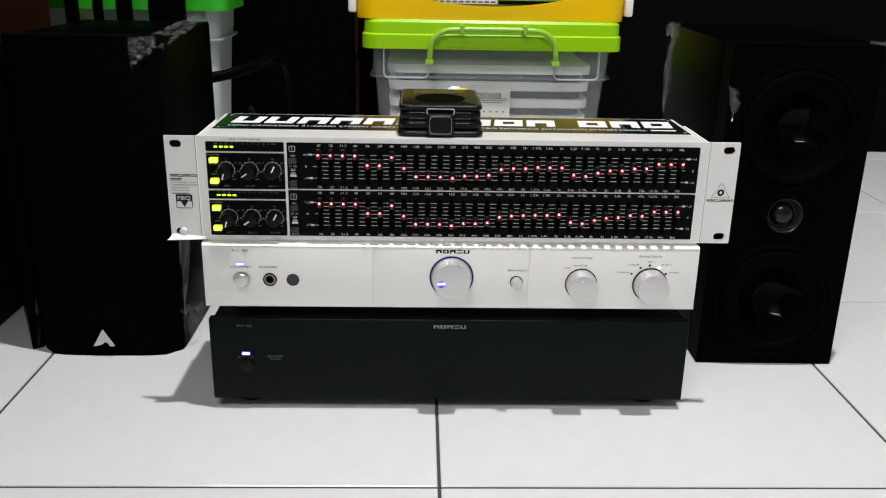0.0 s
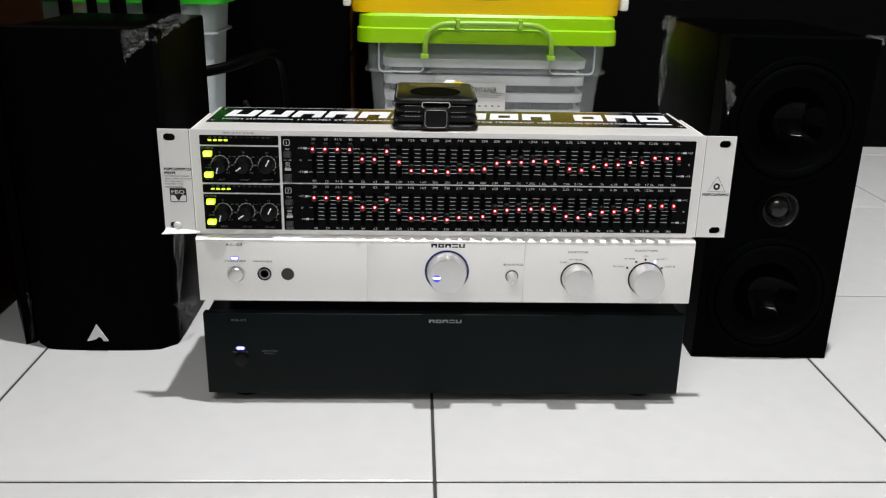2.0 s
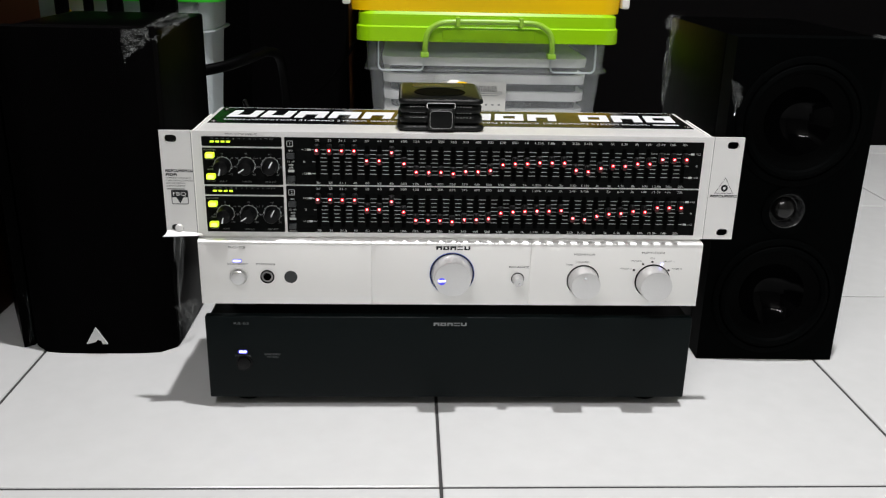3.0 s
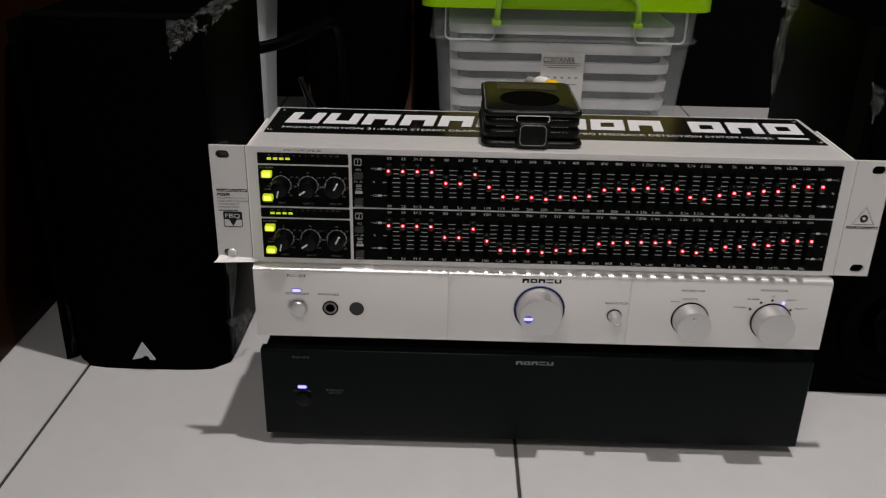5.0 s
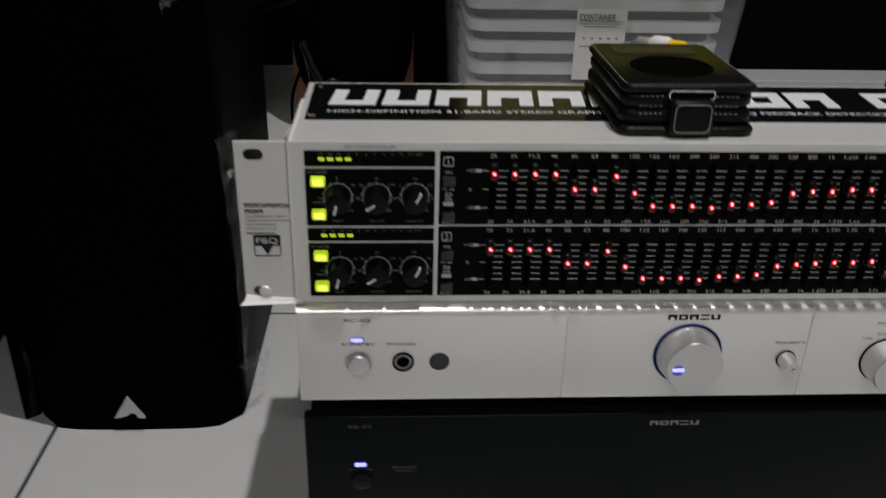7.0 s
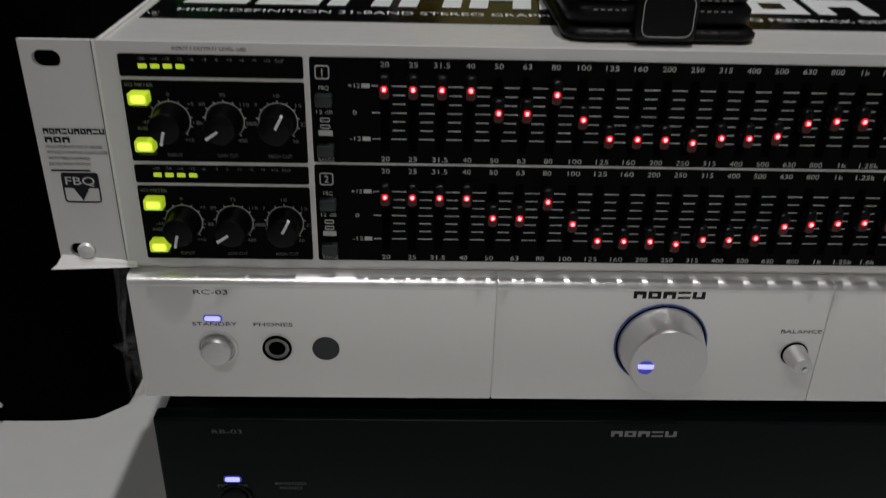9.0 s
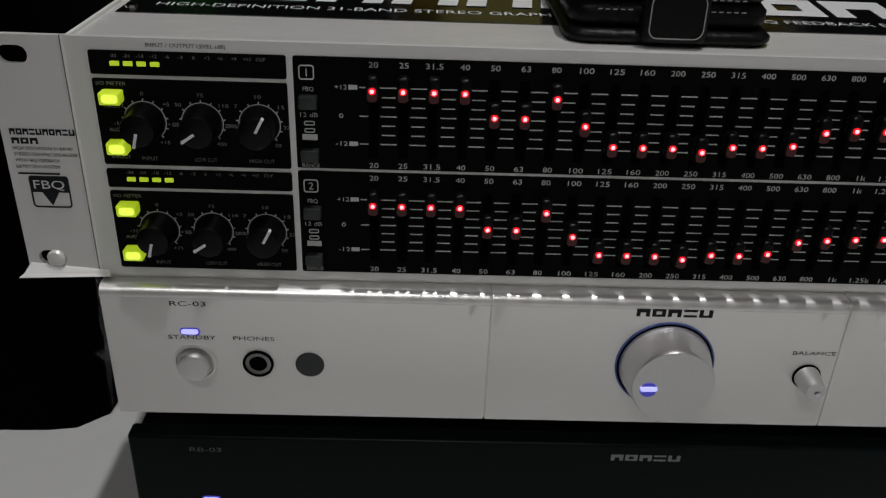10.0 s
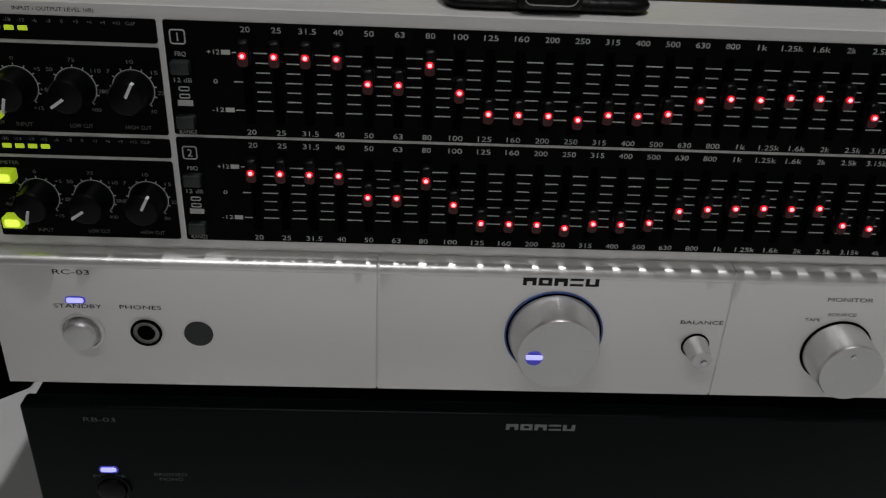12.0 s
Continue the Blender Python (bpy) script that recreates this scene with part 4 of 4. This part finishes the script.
film_sheets(spr, (((-0.0715, 0.186, 0.329), (-0.003, 0.034, 0.0), (-0.006, 0.004, -0.026), 8, 7, 0.0035), ((-0.0715, 0.200, 0.305), (-0.001, 0.024, 0.0), (-0.003, 0.004, -0.085), 5, 12, 0.002),
                  ((-0.0715, -0.001, 0.288), (0.010, -0.0015, -0.006), (0.007, -0.001, -0.036), 5, 8, 0.002), ((0.064, 0.02, 0.328), (0.010, -0.015, 0.001), (0.003, 0, -0.018), 5, 6, 0.003)))


# ---- storage boxes ----
def storage_box(name, at, hx, hy, height, lid_mat, label, handle_mat, group):
    """A tapered frosted plastic box with a coloured lid and a swing handle at the front."""
    b = thing(name, at, label, "storage box", group)
    zl = height - 0.040
    lv = []
    for z, s in ((0.0, -0.020), (0.004, -0.0165), (zl - 0.050, -0.0075), (zl - 0.046, -0.0025), (zl - 0.044, -0.0025), (zl, 0.0)):
        lv.append([(x, y, z) for x, y in loop_rect(hx + s, hy + s, 0.022, 7)])
    inner = [[(x, y, max(z, 0.003)) for x, y in loop_rect(hx + s - 0.0022, hy + s - 0.0022, 0.020, 7)] for z, s in ((zl, 0.0), (zl - 0.044, -0.0025), (0.0, -0.019))]
    body = smooth(part("body", loft(B(), lv + inner), FROST, b, "frosted clear plastic body"), 35)
    body.visible_shadow = False
    rim = [[(x, y, z) for x, y in loop_rect(hx + s, hy + s, 0.022, 7)] for z, s in ((zl - 0.046, -0.003), (zl - 0.046, 0.003), (zl - 0.043, 0.003), (zl - 0.043, -0.003))]
    smooth(part("body_rim", loft(B(), rim + rim[:1], False), FROST, b), 35)
    lv = []
    for z, s in ((zl - 0.002, 0.010), (zl - 0.002, 0.0135), (zl + 0.018, 0.0135), (zl + 0.020, 0.0110), (zl + 0.036, 0.0105), (zl + 0.040, 0.007), (zl + 0.040, -0.004), (zl + 0.034, -0.008)):
        lv.append([(x, y, z) for x, y in loop_rect(hx + s, hy + s, 0.024, 7)])
    lid = smooth(part("lid", loft(B(), lv), lid_mat, b), 35)
    for s in (-1, 1):
        c, w = s * (hx - 0.018 + 0.094) / 2, hx - 0.018 - 0.094
        ledge = frame_xz(B(), c, zl - 0.0225, w, 0.047, 0.0018, -hy - 0.0045, -hy + 0.0005, 0.008)
        smooth(part("corner_ledge", ledge, FROST_MILKY, body, "milky raised edge of the corner panel"), 40)
    part("latch_plate", box(B(), -0.068, 0.068, -hy - 0.0150, -hy - 0.012, zl + 0.001, zl + 0.0165, 0.001), lid_mat, lid)
    yh = -hy - 0.020
    bm = sweep(B(), [(-0.093, yh + 0.004, zl - 0.020), (-0.093, yh, zl - 0.008), (-0.089, yh, zl + 0.012), (-0.072, yh, zl + 0.025), (-0.045, yh, zl + 0.0275), (0, yh, zl + 0.028), (0.045, yh, zl + 0.0275),
                     (0.072, yh, zl + 0.025), (0.089, yh, zl + 0.012), (0.093, yh, zl - 0.008), (0.093, yh + 0.004, zl - 0.020)], 0.0042, 10, 6)
    handle = smooth(part("handle", bm, handle_mat, b, "pale lime swing handle"), 60)
    for s in (-1, 1):
        part("handle_clip", box(B(), s * 0.046 - 0.003, s * 0.046 + 0.003, yh - 0.006, yh + 0.010, zl + 0.021, zl + 0.034, 0.0012), handle_mat, handle)
        part("handle_pivot", box(B(), s * 0.0935 - 0.0062, s * 0.0935 + 0.0062, yh - 0.002, -hy - 0.001, zl - 0.024, zl - 0.016, 0.0015), handle_mat, handle)
    return b


HX, HY, BH = 0.1805, 0.130, 0.3045
bx = storage_box("storage_box", (0.0775, 0.606 + HY, 0), HX, HY, BH, LIME, "frosted clear storage box with lime green lid, full of trays", LIME_PALE, "storage boxes")
LY = -0.1144
tag = part("label_sheet", box(B(), -0.0285, 0.0310, LY, LY + 0.0005, 0.115, 0.2005), PAPER, bx, "white paper label with black word")
tag.rotation_euler, tag.location = (radians(2.6), 0, 0), (0, 0, 0.0075)
text_bm = text_into(B(), "CONTAINER", -0.0040, 0.1905, 0.0078, 0.0430, LY - 0.0009)
bar(text_bm, 0.001, 0.1855, 0.052, 0.0006, LY - 0.0003)
part("label_word", text_bm, PANEL, tag)
bm = B()
for i in range(5):
    bar(bm, -0.018 + i * 0.0098, 0.1655, 0.0035, 0.0022, LY - 0.0003)
for z, w in ((0.1825, 0.050), (0.1795, 0.040), (0.156, 0.045)):
    bar(bm, 0.0, z, w, 0.0011, LY - 0.0003)
frame_xz(bm, 0.019, 0.1290, 0.006, 0.008, 0.0008, LY - 0.0004, LY - 0.0002, 0.0025)
part("label_print", bm, PRINT_GREY, tag, "faint printed bars")
# ribbed trays inside
for i in range(9):
    z0 = 0.0045 + i * 0.0258
    tray = thing("stacked_tray", (0.0775, 0.606 + HY, z0), "slate grey tray with pale rim stacked inside the frosted box", "tray", "trays in the box")
    s = 0.150 + 0.00055 * i * 1.6
    smooth(part("tray_body", loft(B(), [[(x, y, z) for x, y in loop_rect(s + o, 0.1065 + o + 0.0006 * i, 0.02, 6)] for z, o in ((0.0, -0.012), (0.0125, -0.011))]), GREY_CARD, tray), 40)
    smooth(part("tray_rim", loft(B(), [[(x, y, z) for x, y in loop_rect(s + o, 0.1065 + o + 0.0006 * i, 0.022, 6)] for z, o in ((0.0126, -0.001), (0.0255, 0.0))]), PALE_CARD, tray), 40)

# yellow tub on the lime lid
tub = thing("yellow_tub", (0.0745, 0.606 + HY, BH), "yellow plastic tub with dipped front on the lime green lid", "tub")
bm = B()
outline = []
ring0 = loop_rect(0.199, 0.135, 0.03, 8)
for k, (x, y) in enumerate(ring0):
    x2, y2 = ring0[(k + 1) % len(ring0)]
    n = 24 if abs(x2 - x) > 0.2 else 1
    outline += [(x + (x2 - x) * m / n, y + (y2 - y) * m / n) for m in range(n)]
rings = []
for grow, high in ((0.0, 0), (0.02, 1), (0.003, 1), (-0.02, 0)):
    ring = []
    for x, y in outline:
        dip = 0.026 * max(0.0, 1 - (x / 0.165) ** 2) if y < -0.10 else 0.0
        ring.append((x * (1 + grow), y * (1 + grow), (0.046 - dip) if high else (0.0003 if grow == 0 else 0.004)))
    rings.append(ring)
smooth(part("shell", loft(bm, rings), YELLOW, tub), 40)
for s in (-1, 1):
    smooth(part("side_clip", box(B(), s * 0.205 - 0.006, s * 0.205 + 0.006, -0.128, -0.100, 0.008, 0.048, 0.003), WHITE_PLASTIC, tub, "white side clip"), 40)
mag = thing("magazine", (0.1055, 0.606 + HY - 0.02, BH + 0.0045), "glossy green printed magazine lying in the yellow tub", "magazine")
part("cover", box(B(), -0.130, 0.130, -0.098, 0.09, 0.0, 0.0330, 0.001), MAGAZINE, mag)
part("spine_strip", box(B(), -0.110, -0.022, -0.1005, -0.0985, 0.0180, 0.0240), PAPER, mag, "white printed strip")
bm = B()
for i in range(9):
    bar(bm, -0.104 + i * 0.0095, 0.0210, 0.007, 0.0025, -0.1008)
part("strip_print", bm, PRINT_DIM, mag)
part("dark_strip", box(B(), -0.020, 0.100, -0.1005, -0.0985, 0.0180, 0.0235), PANEL, mag, "black printed strip")
carton = thing("olive_carton", (0.0845, 0.606 + HY - 0.012, BH + 0.0376), "olive green printed carton lying on the magazine", "carton")
smooth(part("carton_body", box(B(), -0.165, 0.160, -0.100, 0.095, 0.0, 0.088, 0.002), OLIVE_CARD, carton), 30)
part("carton_lid", box(B(), -0.167, 0.162, -0.102, 0.097, 0.0885, 0.104, 0.002), OLIVE_CARD, carton)

# second box behind the grilled loudspeaker
bx2 = storage_box("storage_box", (-0.6285, 0.62 + 0.065, 0), 0.3000, 0.065, 0.3530, GREEN, "frosted storage box with bright green lid behind the loudspeaker", YELLOW, "storage boxes")
for piece in bx2.children:
    if piece.name.startswith("body"):
        piece.data.materials[0] = FROST_MILKY
for x, r in ((0.1035, 0.0095), (0.1405, 0.0070), (0.1775, 0.0112), (0.2385, 0.0260)):
    smooth(part("strap", sweep(B(), [(x, -0.106, 0.15), (x + 0.002, -0.108, 0.24), (x - 0.001, -0.110, 0.30), (x + 0.002, -0.110, 0.362), (x + 0.004, -0.07, 0.382), (x + 0.004, -0.02, 0.372)], r), CABLE_BLACK, bx2, "black strap hanging over the lid"))

# tall speaker with orange wood sides, against the dark wall
tall = thing("floor_speaker", (-0.2205, 0.78, 0), "tall loudspeaker with orange-brown wood cabinet and black rounded grille", "speaker")
smooth(part("cabinet", box(B(), -0.0825, 0.0825, 0.0, 0.24, 0.0, 0.95, 0.003), WOOD_ORANGE, tall), 30)
bm = B()
pts = [(-0.0815, 0.93), (-0.0815, 0.14)] + [(0.0815 * math.cos(radians(a)), 0.14 + 0.130 * math.sin(radians(a))) for a in range(190, 351, 10)] + [(0.0815, 0.14), (0.0815, 0.93)]
loft(bm, [[(x * s, y, z) for x, z in pts] for y, s in ((-0.001, 1.0), (-0.012, 1.0), (-0.016, 0.96))])
smooth(part("grille", bm, CLOTH, tall, "black rounded cloth grille"), 30)
tagged(smooth(part("thin_cable", sweep(B(), [(-0.300, 0.72, 0.0025), (-0.297, 0.705, 0.07), (-0.273, 0.692, 0.122), (-0.248, 0.690, 0.136), (-0.214, 0.690, 0.152), (-0.177, 0.690, 0.178), (-0.142, 0.690, 0.218), (-0.120, 0.69, 0.262), (-0.116, 0.69, 0.32), (-0.115, 0.71, 0.42), (-0.112, 0.76, 0.48), (-0.11, 0.90, 0.0025)], 0.0022), CABLE_BLACK), 60), "thin black cable hanging across the tall loudspeaker", "cable")
tagged(smooth(part("black_cable", sweep(B(), [(-0.345, 0.326, 0.243), (-0.30, 0.355, 0.247), (-0.265, 0.375, 0.252), (-0.240, 0.410, 0.258), (-0.226, 0.480, 0.258), (-0.224, 0.580, 0.230), (-0.226, 0.645, 0.130), (-0.228, 0.670, 0.0068)], 0.0068), CABLE_BLACK), 60), "thick black speaker cable behind the loudspeaker", "cable")

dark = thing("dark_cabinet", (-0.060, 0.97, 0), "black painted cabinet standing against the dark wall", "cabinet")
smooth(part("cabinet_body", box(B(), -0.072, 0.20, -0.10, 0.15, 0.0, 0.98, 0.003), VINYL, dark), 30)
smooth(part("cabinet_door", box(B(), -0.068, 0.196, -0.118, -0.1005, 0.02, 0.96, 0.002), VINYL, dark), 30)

# ---- cable reel on a white box ----
wb = thing("white_box", (-0.248, 0.450, 0), "flat white box with a gold edge line on the tiles", "box")
part("box_body", box(B(), -0.062, 0.062, -0.080, 0.080, 0.0, 0.032, 0.002), WHITE_PLASTIC, wb)
part("gold_line", box(B(), -0.0625, 0.0625, -0.0806, -0.0795, 0.0235, 0.0262), GOLD, wb, "thin gold line")
reel = thing("cable_reel", (-0.2400, 0.4620, 0.0395), "black cable reel with white socket plate on the white box", "cable reel")
reel.rotation_euler, reel.scale = (radians(10), 0, 0), (0.84, 0.84, 1.0)
smooth(part("drum", lathe(B(), [(0, 0), (0.042, 0), (0.0445, 0.003), (0.0445, 0.034), (0.042, 0.037), (0.036, 0.040), (0.036, 0.051), (0.043, 0.054), (0.0440, 0.060), (0.040, 0.062), (0, 0.062)], (0, 0, 0), "z", 44), REEL_BLACK, reel))
plate = smooth(part("socket_plate", lathe(B(), [(0.0432, 0.0605), (0.0428, 0.0640), (0.0410, 0.0652), (0, 0.0652)], (0, 0, 0), "z", 44), WHITE_PLASTIC, reel, "white round socket plate"))
for a in (90, 210, 330):
    c = (0.0225 * math.cos(radians(a)), 0.0225 * math.sin(radians(a)), 0)
    part("socket", lathe(B(), [(0.0150, 0.0653), (0.0145, 0.0660), (0.0135, 0.0655), (0, 0.0655)], c, "z", 28), CABLE_GREY if a == 90 else GREY_METAL, plate, "round socket well")
smooth(part("side_sticker", loft(B(), [[(0.0449 * math.cos(radians(t)), 0.0449 * math.sin(radians(t)), z) for t in range(232, 273, 5)] + [(0.0446 * math.cos(radians(t)), 0.0446 * math.sin(radians(t)), z) for t in range(272, 231, -5)] for z in (0.004, 0.033)]), PAPER, reel, "white printed sticker"), 60)
bm = B()
for i in range(4):
    a = radians(238 + 7 * i)
    box(bm, 0.0450 * math.cos(a) - 0.0018, 0.0450 * math.cos(a) + 0.0018, 0.0450 * math.sin(a) - 0.0006, 0.0450 * math.sin(a), 0.010 + 0.004 * (i % 2), 0.024)
part("sticker_print", bm, PRINT_GREY, reel, "grey printed bars")
cp = thing("power_plug", (-0.2430, 0.4420, 0.1000), "black power plug standing in the cable reel with a looping cord", "plug")
smooth(part("plug_body", lathe(B(), [(0, 0), (0.0085, 0), (0.0090, 0.004), (0.0082, 0.026), (0.0060, 0.032), (0, 0.032)], (0, 0, 0), "z", 20), KNOB_BLACK, cp))
smooth(part("cord", sweep(B(), [(0, 0, 0.031), (-0.001, -0.005, 0.060), (-0.005, -0.010, 0.088), (-0.0085, -0.012, 0.100), (-0.0080, -0.012, 0.098), (-0.001, -0.012, 0.079), (0.008, -0.012, 0.061),
                               (0.018, -0.012, 0.025), (0.027, -0.012, -0.009), (0.033, -0.020, -0.050), (0.040, -0.075, -0.0955)], 0.0034), CORD_GLOSS, cp, "glossy black cord"), 60)
tagged(smooth(part("black_cable", sweep(B(), [(-0.180, 0.350, 0.0042), (-0.196, 0.400, 0.060), (-0.202, 0.430, 0.094), (-0.204, 0.430, 0.126), (-0.211, 0.430, 0.150), (-0.219, 0.430, 0.162), (-0.227, 0.430, 0.164), (-0.233, 0.430, 0.150), (-0.226, 0.425, 0.110), (-0.205, 0.400, 0.045), (-0.178, 0.365, 0.0042)], 0.0028), CORD_GLOSS), 60), "glossy black cord looping up beside the cable reel", "cable")
tagged(smooth(part("black_cable", sweep(B(), [(-0.185, 0.350, 0.0045), (-0.225, 0.345, 0.0045), (-0.246, 0.340, 0.010), (-0.2525, 0.338, 0.020), (-0.2545, 0.337, 0.032), (-0.249, 0.337, 0.043), (-0.236, 0.340, 0.048), (-0.215, 0.348, 0.044), (-0.18, 0.355, 0.0045)], 0.0040), CABLE_BLACK), 60), "loop of black cable standing on the tiles", "cable")

# ---- floor tiles ----
PX, PY, JX, JY, GAP = 0.395, 0.394, -0.0115, -0.130, 0.0014
bm = box(B(), -PX / 2 + GAP, PX / 2 - GAP, -PY / 2 + GAP, PY / 2 - GAP, -0.008, 0.0, 0.0008, 1)
tile_mesh = None
for i in range(-5, 6):
    for j in range(-6, 4):
        x, y = JX + PX * (i + 0.5), JY + PY * (j + 0.5)
        if x - PX / 2 < X1 and x + PX / 2 > X0 and y - PY / 2 < Y1 and y + PY / 2 > Y0:
            if tile_mesh is None:
                t = part("tile", bm, TILE, floor)
                tile_mesh = t.data
            else:
                t = new("tile", tile_mesh)
                t.parent = floor
            t.location = (x, y, 0)
